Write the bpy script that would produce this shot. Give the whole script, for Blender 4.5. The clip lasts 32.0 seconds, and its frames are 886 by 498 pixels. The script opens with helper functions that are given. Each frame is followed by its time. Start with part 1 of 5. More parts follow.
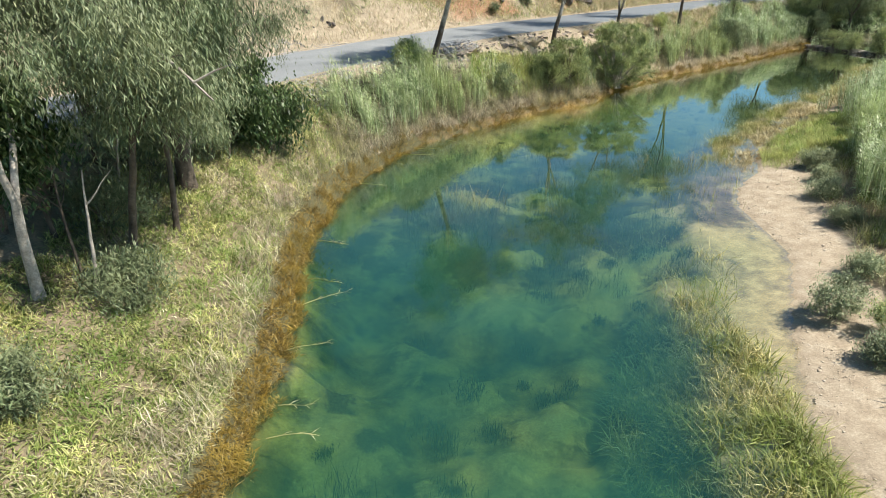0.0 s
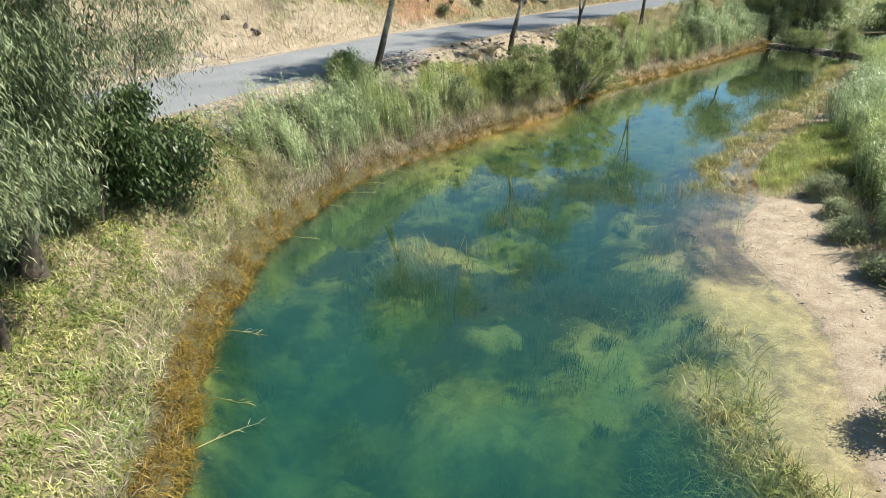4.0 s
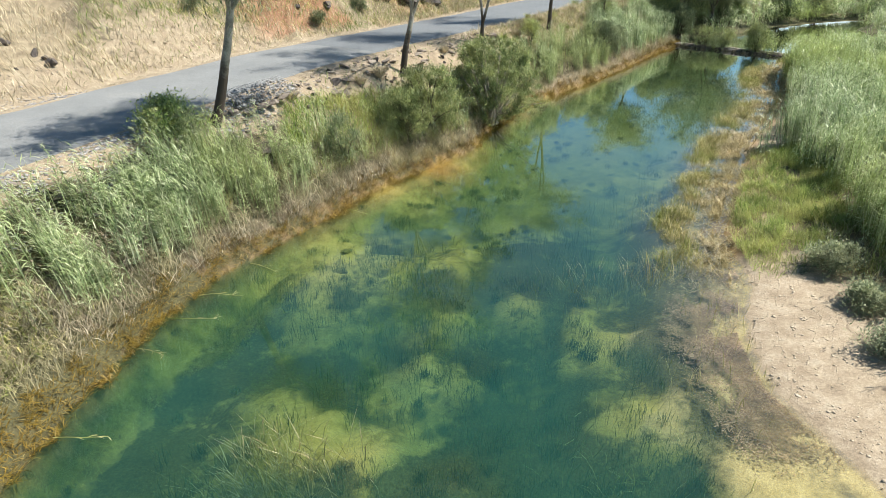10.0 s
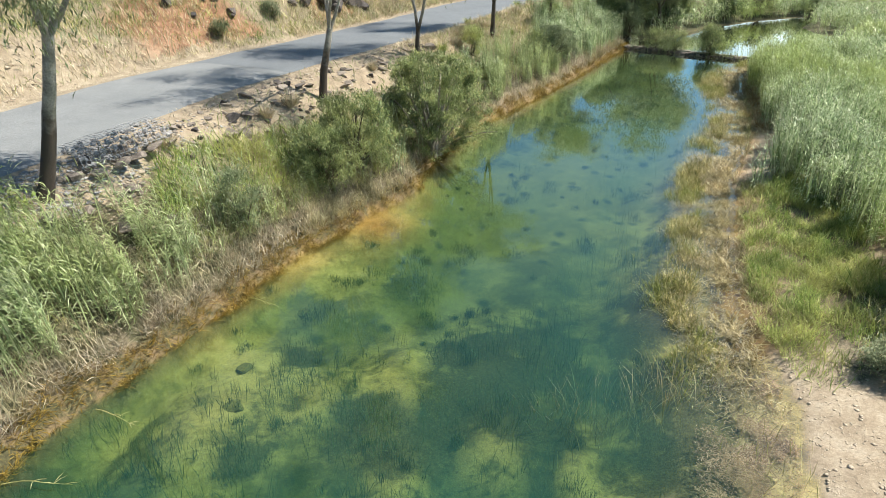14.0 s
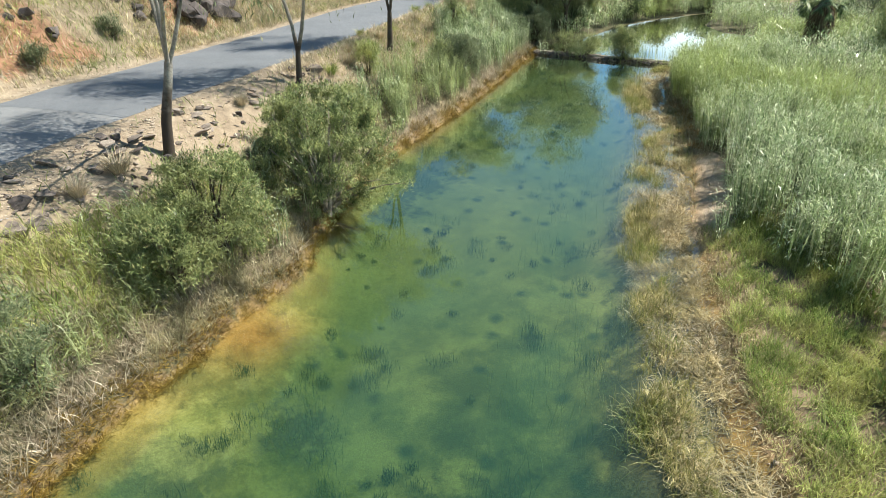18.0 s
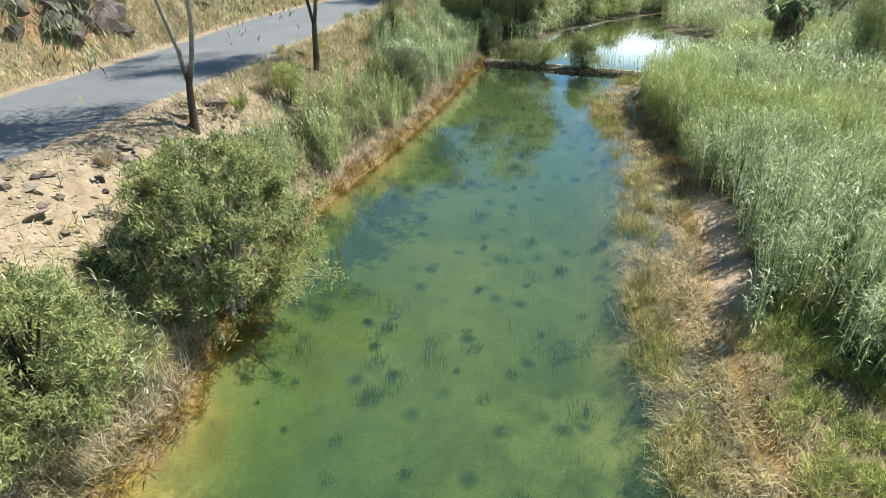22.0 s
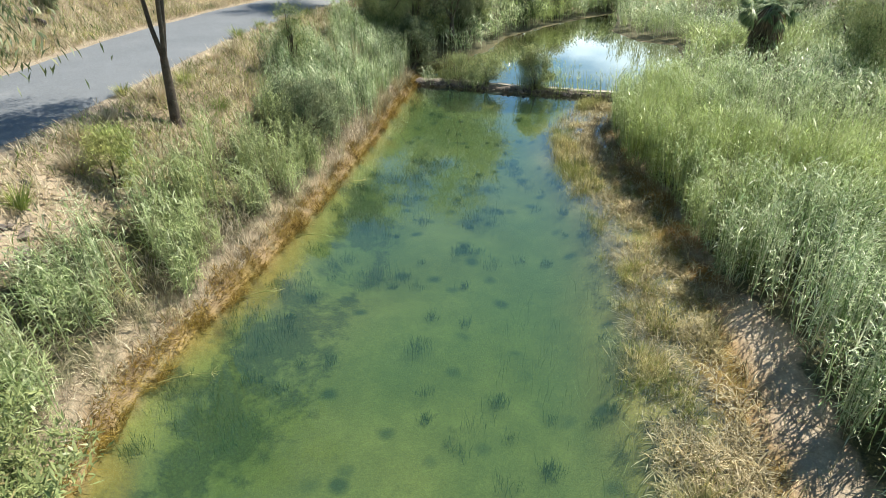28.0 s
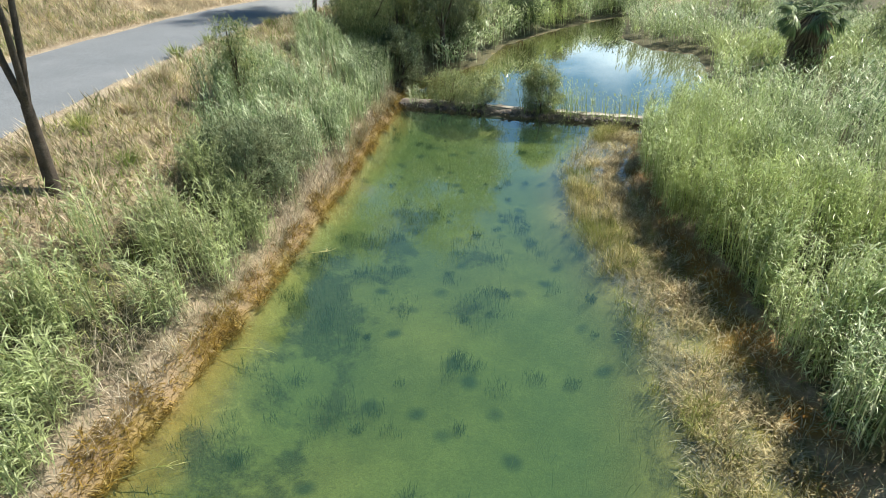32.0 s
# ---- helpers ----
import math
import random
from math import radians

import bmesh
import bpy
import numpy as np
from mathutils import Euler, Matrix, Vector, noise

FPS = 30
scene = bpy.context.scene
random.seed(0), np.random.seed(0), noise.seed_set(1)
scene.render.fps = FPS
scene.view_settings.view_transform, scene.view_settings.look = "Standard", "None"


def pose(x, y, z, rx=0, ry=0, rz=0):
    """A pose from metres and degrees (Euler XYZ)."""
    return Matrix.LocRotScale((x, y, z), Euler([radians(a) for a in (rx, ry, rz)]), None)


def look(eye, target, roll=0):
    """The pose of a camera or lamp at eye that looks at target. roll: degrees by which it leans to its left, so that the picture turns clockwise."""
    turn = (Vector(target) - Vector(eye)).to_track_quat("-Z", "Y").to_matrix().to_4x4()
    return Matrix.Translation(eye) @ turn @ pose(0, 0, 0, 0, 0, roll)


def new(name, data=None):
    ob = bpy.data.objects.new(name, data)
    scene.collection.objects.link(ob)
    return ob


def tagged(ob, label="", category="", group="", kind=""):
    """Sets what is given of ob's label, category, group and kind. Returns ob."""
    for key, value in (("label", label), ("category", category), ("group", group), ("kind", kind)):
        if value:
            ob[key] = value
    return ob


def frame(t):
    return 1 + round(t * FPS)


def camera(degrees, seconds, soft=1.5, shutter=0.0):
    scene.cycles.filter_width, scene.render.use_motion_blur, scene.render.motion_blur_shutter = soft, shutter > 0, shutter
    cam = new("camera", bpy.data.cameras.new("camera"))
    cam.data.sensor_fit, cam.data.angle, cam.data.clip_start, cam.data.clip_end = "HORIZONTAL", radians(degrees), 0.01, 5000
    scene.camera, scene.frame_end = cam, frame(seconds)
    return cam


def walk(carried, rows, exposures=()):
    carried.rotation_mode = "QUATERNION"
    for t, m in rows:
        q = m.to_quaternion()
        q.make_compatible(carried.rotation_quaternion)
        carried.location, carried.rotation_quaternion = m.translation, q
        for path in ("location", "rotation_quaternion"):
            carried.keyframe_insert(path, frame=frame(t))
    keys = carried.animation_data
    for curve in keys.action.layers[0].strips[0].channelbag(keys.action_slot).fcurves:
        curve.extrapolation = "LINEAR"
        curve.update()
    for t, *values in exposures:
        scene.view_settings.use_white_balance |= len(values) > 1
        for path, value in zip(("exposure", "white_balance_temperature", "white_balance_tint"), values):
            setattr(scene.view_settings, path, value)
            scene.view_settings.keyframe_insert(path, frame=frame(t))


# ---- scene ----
cam = camera(71.1, 32.0, soft=0.6)
METRES, EYE, TILT, LEAN, TURN = 55.0, 10.67, -26.0, -0.25, 0.0
ROWS = [
    (0.0, 0.0, 0.0, 0.0, 0.0, 0.0, -0.0),
    (0.5, -0.0006, 0.0126, 0.006, 0.03, -0.04, -0.02),
    (1.0, -0.0008, 0.0252, 0.0122, 0.05, -0.07, -0.02),
    (1.5, -0.0008, 0.038, 0.0187, -1.21, -0.13, 0.6),
    (2.0, -0.0007, 0.051, 0.0248, -2.39, -0.17, 1.2),
    (2.5, 0.0004, 0.0638, 0.0307, -3.02, -0.21, 1.55),
    (3.0, 0.0018, 0.0765, 0.0371, -3.32, -0.31, 1.68),
    (3.5, 0.0033, 0.0896, 0.0436, -3.74, -0.4, 1.85),
    (5.5, 0.0097, 0.1418, 0.068, -5.69, -0.57, 2.98),
    (6.0, 0.0115, 0.1553, 0.0746, -6.6, -0.67, 3.42),
    (6.5, 0.0138, 0.169, 0.0815, -7.44, -0.76, 3.84),
    (7.0, 0.0165, 0.1828, 0.0885, -8.09, -0.85, 4.17),
    (7.5, 0.0192, 0.1968, 0.0953, -8.67, -0.93, 4.47),
    (8.0, 0.022, 0.2107, 0.1019, -9.51, -1.03, 4.88),
    (8.5, 0.0252, 0.2242, 0.1083, -10.44, -1.17, 5.32),
    (9.0, 0.0289, 0.2382, 0.1148, -11.32, -1.29, 5.78),
    (9.5, 0.0332, 0.252, 0.1212, -12.1, -1.41, 6.15),
    (10.0, 0.0378, 0.2657, 0.1277, -12.75, -1.53, 6.45),
    (10.5, 0.0426, 0.2792, 0.1342, -13.71, -1.68, 6.91),
    (11.0, 0.047, 0.2933, 0.1404, -14.38, -1.78, 7.23),
    (11.5, 0.0516, 0.3073, 0.1468, -14.76, -1.88, 7.4),
    (12.0, 0.0561, 0.3215, 0.1532, -15.16, -1.97, 7.61),
    (12.5, 0.0608, 0.336, 0.1597, -15.8, -2.1, 7.88),
    (13.0, 0.0658, 0.3503, 0.1667, -16.39, -2.23, 8.12),
    (13.5, 0.0707, 0.3643, 0.1739, -17.08, -2.37, 8.43),
    (14.0, 0.076, 0.3787, 0.181, -18.1, -2.59, 8.85),
    (14.5, 0.0818, 0.3923, 0.1881, -19.29, -2.81, 9.38),
    (16.5, 0.1075, 0.4449, 0.2138, -23.13, -3.67, 11.12),
    (17.0, 0.1146, 0.4581, 0.2203, -24.1, -3.91, 11.55),
    (17.5, 0.1221, 0.4712, 0.227, -25.31, -4.2, 12.04),
    (18.0, 0.1298, 0.4845, 0.2334, -26.49, -4.49, 12.54),
    (18.5, 0.1379, 0.4975, 0.2396, -27.39, -4.72, 12.9),
    (19.0, 0.1462, 0.5105, 0.2455, -28.23, -4.94, 13.22),
    (19.5, 0.1547, 0.5233, 0.2515, -29.04, -5.16, 13.53),
    (20.0, 0.1635, 0.5355, 0.2573, -29.6, -5.36, 13.74),
    (20.5, 0.1717, 0.5479, 0.263, -30.0, -5.47, 13.87),
    (21.0, 0.1802, 0.5599, 0.269, -30.28, -5.59, 13.97),
    (21.5, 0.1879, 0.572, 0.2747, -30.81, -5.75, 14.18),
    (22.0, 0.1955, 0.5836, 0.2803, -31.44, -5.95, 14.41),
    (22.5, 0.2034, 0.5951, 0.2855, -32.14, -6.16, 14.68),
    (23.0, 0.2121, 0.6059, 0.2906, -32.8, -6.36, 14.94),
    (23.5, 0.2214, 0.617, 0.2956, -33.46, -6.55, 15.19),
    (24.0, 0.2308, 0.6282, 0.3006, -34.1, -6.76, 15.41),
    (24.5, 0.2404, 0.6393, 0.3055, -34.7, -6.96, 15.64),
    (25.0, 0.2493, 0.6506, 0.3102, -35.41, -7.22, 15.83),
    (25.5, 0.2585, 0.6612, 0.3142, -35.98, -7.41, 16.07),
    (27.5, 0.3005, 0.7026, 0.333, -37.01, -7.84, 16.52),
    (28.0, 0.3112, 0.7135, 0.3383, -37.16, -7.93, 16.55),
    (28.5, 0.3221, 0.7243, 0.3435, -37.29, -7.98, 16.62),
    (29.0, 0.3332, 0.7353, 0.3489, -37.34, -8.03, 16.67),
    (29.5, 0.3439, 0.7468, 0.3538, -37.42, -8.08, 16.71),
    (30.0, 0.3546, 0.7579, 0.3582, -37.48, -8.12, 16.73),
    (30.5, 0.3654, 0.7691, 0.3626, -37.53, -8.16, 16.8),
    (31.0, 0.3764, 0.7799, 0.367, -37.59, -8.21, 16.85),
    (31.5, 0.3872, 0.7909, 0.3713, -37.66, -8.26, 16.86),
    (32.0, 0.3981, 0.8019, 0.3757, -37.75, -8.32, 16.89),
]
walk(cam, [(t, pose(0, 0, EYE, TILT, LEAN, TURN) @ pose(METRES * x, METRES * y, METRES * z, 90 + pitch, roll, yaw)) for t, x, y, z, yaw, pitch, roll in ROWS])

# ---- light ----
SUN_EL, SUN_AZ = 57.0, 100.0          # degrees; azimuth clockwise from +y
world = bpy.data.worlds.new("sky")
scene.world = world
world.use_nodes = True
wn, wl = world.node_tree.nodes, world.node_tree.links
sky = wn.new("ShaderNodeTexSky")
sky.sky_type, sky.sun_disc = "NISHITA", False
sky.sun_elevation, sky.sun_rotation = radians(SUN_EL), radians(SUN_AZ)
sky.air_density, sky.dust_density, sky.ozone_density = 1.0, 0.2, 3.0
# fair-weather clouds, low round the horizon
w_dir = wn.new("ShaderNodeTexCoord")
w_map = wn.new("ShaderNodeMapping")
w_map.inputs["Scale"].default_value = (1.0, 1.0, 2.6)
w_noise = wn.new("ShaderNodeTexNoise")
w_noise.inputs["Scale"].default_value, w_noise.inputs["Detail"].default_value, w_noise.inputs["Roughness"].default_value = 2.3, 7.0, 0.55
w_ramp = wn.new("ShaderNodeValToRGB")
w_ramp.color_ramp.elements[0].position, w_ramp.color_ramp.elements[1].position = 0.50, 0.66
w_mix = wn.new("ShaderNodeMix")
w_mix.data_type = "RGBA"
w_mix.inputs[7].default_value = (12.0, 14.5, 15.5, 1.0)
wl.new(w_dir.outputs["Generated"], w_map.inputs[0])
wl.new(w_map.outputs[0], w_noise.inputs["Vector"])
w_sep = wn.new("ShaderNodeSeparateXYZ")
w_low = wn.new("ShaderNodeMapRange")
w_low.inputs[1].default_value, w_low.inputs[2].default_value, w_low.inputs[3].default_value, w_low.inputs[4].default_value = 0.0, 0.30, 0.10, -0.22
w_sum = wn.new("ShaderNodeMath")
wl.new(w_dir.outputs["Generated"], w_sep.inputs[0])
wl.new(w_sep.outputs[2], w_low.inputs[0])
wl.new(w_low.outputs[0], w_sum.inputs[0])
wl.new(w_noise.outputs[0], w_sum.inputs[1])
# a cloud bank stands in the north-east
w_dot = wn.new("ShaderNodeVectorMath")
w_dot.operation = "DOT_PRODUCT"
w_dot.inputs[1].default_value = (0.82, 0.57, 0.0)
w_bank = wn.new("ShaderNodeMapRange")
w_bank.inputs[1].default_value, w_bank.inputs[2].default_value, w_bank.inputs[3].default_value, w_bank.inputs[4].default_value = 0.93, 0.985, -0.05, 0.30
w_all = wn.new("ShaderNodeMath")
wl.new(w_dir.outputs["Generated"], w_dot.inputs[0])
wl.new(w_dot.outputs["Value"], w_bank.inputs[0])
wl.new(w_sum.outputs[0], w_all.inputs[0])
wl.new(w_bank.outputs[0], w_all.inputs[1])
wl.new(w_all.outputs[0], w_ramp.inputs[0])
wl.new(w_ramp.outputs[0], w_mix.inputs[0])
w_clear = wn.new("ShaderNodeMix")
w_clear.data_type, w_clear.blend_type = "RGBA", "MULTIPLY"
w_clear.inputs[0].default_value, w_clear.inputs[7].default_value = 1.0, (0.70, 1.0, 1.0, 1.0)
wl.new(sky.outputs[0], w_clear.inputs[6])
wl.new(w_clear.outputs[2], w_mix.inputs[6])
wl.new(w_mix.outputs[2], wn["Background"].inputs[0])
wn["Background"].inputs[1].default_value = 0.07
sun_data = bpy.data.lights.new("sun", "SUN")
sun_data.energy, sun_data.angle, sun_data.color = 5.0, radians(0.55), (1.0, 0.945, 0.83)
sun_dir = Vector((math.sin(radians(SUN_AZ)) * math.cos(radians(SUN_EL)), math.cos(radians(SUN_AZ)) * math.cos(radians(SUN_EL)), math.sin(radians(SUN_EL))))
sun = new("sun", sun_data)
sun.matrix_world = look(sun_dir * 100, (0, 0, 0))
scene.view_settings.exposure = 0.69

# ---- materials ----


def material(name):
    m = bpy.data.materials.new(name)
    m.use_nodes = True
    nt = m.node_tree
    return m, nt.nodes, nt.links, nt.nodes["Principled BSDF"]


def ramp(nodes, stops, interp="LINEAR"):
    r = nodes.new("ShaderNodeValToRGB")
    r.color_ramp.interpolation = interp
    while len(r.color_ramp.elements) < len(stops):
        r.color_ramp.elements.new(0.5)
    for e, (p, c) in zip(r.color_ramp.elements, stops):
        e.position, e.color = p, (*c, 1.0)
    return r


def noise_node(nodes, links, scale, detail=4.0, rough=0.6):
    n = nodes.new("ShaderNodeTexNoise")
    g = nodes.new("ShaderNodeNewGeometry")
    n.inputs["Scale"].default_value, n.inputs["Detail"].default_value, n.inputs["Roughness"].default_value = scale, detail, rough
    links.new(g.outputs["Position"], n.inputs["Vector"])
    return n


def mix_rgb(nodes, links, fac, a, b, blend="MIX"):
    n = nodes.new("ShaderNodeMix")
    n.data_type, n.blend_type = "RGBA", blend
    for sock, v in ((n.inputs[0], fac), (n.inputs[6], a), (n.inputs[7], b)):
        if isinstance(v, (int, float)):
            sock.default_value = v
        elif isinstance(v, tuple):
            sock.default_value = (*v, 1.0)
        else:
            links.new(v, sock)
    return n.outputs[2]


def math_node(nodes, links, op, a, b=None):
    n = nodes.new("ShaderNodeMath")
    n.operation = op
    for k, v in enumerate((a, b)):
        if v is None:
            continue
        if isinstance(v, (int, float)):
            n.inputs[k].default_value = v
        else:
            links.new(v, n.inputs[k])
    return n.outputs[0]


def leaf_material(name, stops, patch=None, patch_scale=0.25, translucent=0.25, rough=0.45):
    """Foliage: a colour of its own for every blade, slow patches across the bed, light through the blade."""
    m, n, l, p = material(name)
    g = n.new("ShaderNodeNewGeometry")
    r = ramp(n, stops)
    l.new(g.outputs["Random Per Island"], r.inputs[0])
    col = r.outputs[0]
    if patch:
        big = noise_node(n, l, patch_scale, 3.0)
        k = ramp(n, [(0.42, (0, 0, 0)), (0.62, (1, 1, 1))])
        l.new(big.outputs[0], k.inputs[0])
        half = math_node(n, l, "MULTIPLY", k.outputs[0], 0.75)
        col = mix_rgb(n, l, half, col, patch)
    mott = noise_node(n, l, 1.2, 3.0, 0.6)
    mr = ramp(n, [(0.34, (0.58, 0.60, 0.58)), (0.66, (1.30, 1.30, 1.30))])
    l.new(mott.outputs[0], mr.inputs[0])
    col = mix_rgb(n, l, 1.0, col, mr.outputs[0], "MULTIPLY")
    l.new(col, p.inputs["Base Color"])
    p.inputs["Roughness"].default_value = rough
    p.inputs["Specular IOR Level"].default_value = 0.3
    t = n.new("ShaderNodeBsdfTranslucent")
    l.new(col, t.inputs[0])
    mx = n.new("ShaderNodeMixShader")
    mx.inputs[0].default_value = translucent
    l.new(p.outputs[0], mx.inputs[1])
    l.new(t.outputs[0], mx.inputs[2])
    l.new(mx.outputs[0], n["Material Output"].inputs[0])
    return m


def rough_material(name, stops, scale, bump=0.4, rough=0.9, fine=None, bump_scale=None, per_object=0.0):
    """Stone, soil, bark: two scales of mottling and a relief."""
    m, n, l, p = material(name)
    a = noise_node(n, l, scale, 6.0, 0.65)
    r = ramp(n, stops)
    l.new(a.outputs[0], r.inputs[0])
    col = r.outputs[0]
    b = noise_node(n, l, scale * 9 if fine is None else fine, 5.0, 0.7)
    k = ramp(n, [(0.3, (0.62, 0.62, 0.62)), (0.7, (1.25, 1.25, 1.25))])
    l.new(b.outputs[0], k.inputs[0])
    col = mix_rgb(n, l, 1.0, col, k.outputs[0], "MULTIPLY")
    if per_object:
        o = n.new("ShaderNodeObjectInfo")
        k2 = ramp(n, [(0.0, (1 - per_object,) * 3), (1.0, (1 + per_object,) * 3)])
        l.new(o.outputs["Random"], k2.inputs[0])
        col = mix_rgb(n, l, 1.0, col, k2.outputs[0], "MULTIPLY")
    l.new(col, p.inputs["Base Color"])
    p.inputs["Roughness"].default_value = rough
    bm_ = n.new("ShaderNodeBump")
    bm_.inputs["Strength"].default_value, bm_.inputs["Distance"].default_value = bump, 0.05
    c = noise_node(n, l, bump_scale or scale * 5, 6.0, 0.7)
    l.new(c.outputs[0], bm_.inputs["Height"])
    l.new(bm_.outputs[0], p.inputs["Normal"])
    return m


# reed ramps: darkest and palest blades stand in for shaded gaps and glints
M_REED = leaf_material("reed_leaf", [(0.0, (0.07, 0.115, 0.045)), (0.30, (0.27, 0.37, 0.17)), (0.66, (0.52, 0.61, 0.36)), (1.0, (0.84, 0.84, 0.64))], (0.42, 0.47, 0.21), 0.12, 0.28, 0.36)
M_REED_R = leaf_material("reed_leaf_grey_green", [(0.0, (0.06, 0.10, 0.035)), (0.25, (0.24, 0.35, 0.15)), (0.56, (0.50, 0.60, 0.34)), (1.0, (0.90, 0.90, 0.70))], (0.46, 0.53, 0.19), 0.08, 0.25, 0.33)
M_STRAW = leaf_material("dead_reed", [(0.0, (0.14, 0.11, 0.075)), (0.4, (0.38, 0.315, 0.23)), (0.8, (0.60, 0.52, 0.40)), (1.0, (0.82, 0.74, 0.59))], (0.42, 0.385, 0.21), 0.5, 0.15, 0.7)
M_MAT = leaf_material("weed_mat", [(0.0, (0.14, 0.09, 0.055)), (0.5, (0.32, 0.22, 0.145)), (1.0, (0.56, 0.42, 0.30))], (0.27, 0.20, 0.10), 0.5, 0.1, 0.8)
M_GRASS_YG = leaf_material("bank_grass", [(0.0, (0.11, 0.15, 0.035)), (0.35, (0.30, 0.34, 0.10)), (0.7, (0.52, 0.50, 0.19)), (1.0, (0.72, 0.64, 0.34))], (0.17, 0.27, 0.06), 0.35, 0.25)
M_PALE = leaf_material("bleached_straw", [(0.0, (0.26, 0.22, 0.12)), (0.4, (0.46, 0.41, 0.25)), (0.8, (0.68, 0.61, 0.42)), (1.0, (0.80, 0.75, 0.58))], (0.48, 0.46, 0.22), 0.5, 0.2, 0.6)
M_FRINGE = leaf_material("rusty_sedge", [(0.0, (0.07, 0.042, 0.006)), (0.4, (0.22, 0.135, 0.02)), (0.8, (0.38, 0.25, 0.05)), (1.0, (0.58, 0.45, 0.19))], (0.24, 0.175, 0.035), 0.6, 0.2)
M_SEDGE = leaf_material("sedge", [(0.0, (0.14, 0.16, 0.045)), (0.35, (0.32, 0.31, 0.10)), (0.7, (0.56, 0.47, 0.22)), (1.0, (0.80, 0.71, 0.42))], (0.22, 0.28, 0.065), 0.4, 0.22)
M_BELT = leaf_material("brown_rush", [(0.0, (0.16, 0.13, 0.055)), (0.35, (0.36, 0.29, 0.15)), (0.7, (0.62, 0.51, 0.32)), (1.0, (0.84, 0.74, 0.53))], (0.42, 0.36, 0.18), 0.3, 0.2)
M_LUSH = leaf_material("lush_grass", [(0.0, (0.12, 0.20, 0.045)), (0.5, (0.31, 0.41, 0.11)), (1.0, (0.62, 0.64, 0.26))], (0.52, 0.50, 0.20), 0.5, 0.25)
M_HILL = leaf_material("dry_hill_grass", [(0.0, (0.396, 0.319, 0.209)), (0.4, (0.605, 0.517, 0.352)), (0.8, (0.770, 0.671, 0.484)), (1.0, (0.800, 0.759, 0.572))], (0.506, 0.418, 0.297), 0.3, 0.2, 0.7)
M_GUM = leaf_material("gum_leaf", [(0.0, (0.085, 0.122, 0.061)), (0.5, (0.171, 0.220, 0.110)), (0.9, (0.293, 0.342, 0.195)), (1.0, (0.415, 0.403, 0.244))], (0.232, 0.256, 0.134), 0.5, 0.2, 0.5)
M_SCRUB = leaf_material("scrub_leaf", [(0.0, (0.14, 0.18, 0.09)), (0.5, (0.28, 0.33, 0.19)), (0.9, (0.42, 0.46, 0.30)), (1.0, (0.55, 0.48, 0.30))], (0.30, 0.32, 0.18), 0.8, 0.2, 0.5)
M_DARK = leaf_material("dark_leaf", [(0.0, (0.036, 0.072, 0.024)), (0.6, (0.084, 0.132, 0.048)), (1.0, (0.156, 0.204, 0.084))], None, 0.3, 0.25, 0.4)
M_SHRUB = leaf_material("shrub_leaf", [(0.0, (0.06, 0.095, 0.035)), (0.4, (0.20, 0.265, 0.10)), (0.9, (0.44, 0.49, 0.22)), (1.0, (0.62, 0.48, 0.24))], (0.31, 0.34, 0.14), 0.6, 0.24, 0.38)
M_WEED = leaf_material("water_weed", [(0.0, (0.07, 0.105, 0.055)), (0.6, (0.12, 0.165, 0.08)), (1.0, (0.19, 0.22, 0.10))], None, 0.3, 0.1, 0.8)
M_PALM = leaf_material("palm_leaf", [(0.0, (0.12, 0.18, 0.07)), (0.6, (0.24, 0.32, 0.14)), (1.0, (0.42, 0.48, 0.24))], None, 0.3, 0.2, 0.4)
M_DEADFROND = leaf_material("dead_frond", [(0.0, (0.10, 0.075, 0.05)), (0.6, (0.22, 0.165, 0.11)), (1.0, (0.38, 0.30, 0.20))], None, 0.3, 0.1, 0.8)
M_BARK = rough_material("bark_dark", [(0.3, (0.05, 0.035, 0.025)), (0.6, (0.13, 0.10, 0.075)), (0.8, (0.22, 0.18, 0.14))], 3.0, 0.8)
M_BARK_PALE = rough_material("bark_pale", [(0.3, (0.22, 0.19, 0.16)), (0.55, (0.42, 0.37, 0.32)), (0.8, (0.58, 0.54, 0.48))], 2.0, 0.4)


def two_toned_bark():
    """Smooth pale gum bark over a stocking of dark rough bark at the foot."""
    m = rough_material("bark_two_toned", [(0.3, (0.20, 0.18, 0.15)), (0.55, (0.38, 0.35, 0.31)), (0.8, (0.56, 0.53, 0.48))], 2.2, 0.5)
    n, l = m.node_tree.nodes, m.node_tree.links
    p = n["Principled BSDF"]
    pale = p.inputs["Base Color"].links[0].from_socket
    tc, xyz = n.new("ShaderNodeTexCoord"), n.new("ShaderNodeSeparateXYZ")
    l.new(tc.outputs["Object"], xyz.inputs[0])
    rag = noise_node(n, l, 2.5, 4.0)
    high = math_node(n, l, "ADD", xyz.outputs[2], math_node(n, l, "MULTIPLY", rag.outputs[0], 2.4))
    k = n.new("ShaderNodeMapRange")
    k.inputs[1].default_value, k.inputs[2].default_value = 3.0, 4.0
    l.new(high, k.inputs[0])
    l.new(mix_rgb(n, l, k.outputs[0], (0.075, 0.058, 0.045), pale), p.inputs["Base Color"])
    return m


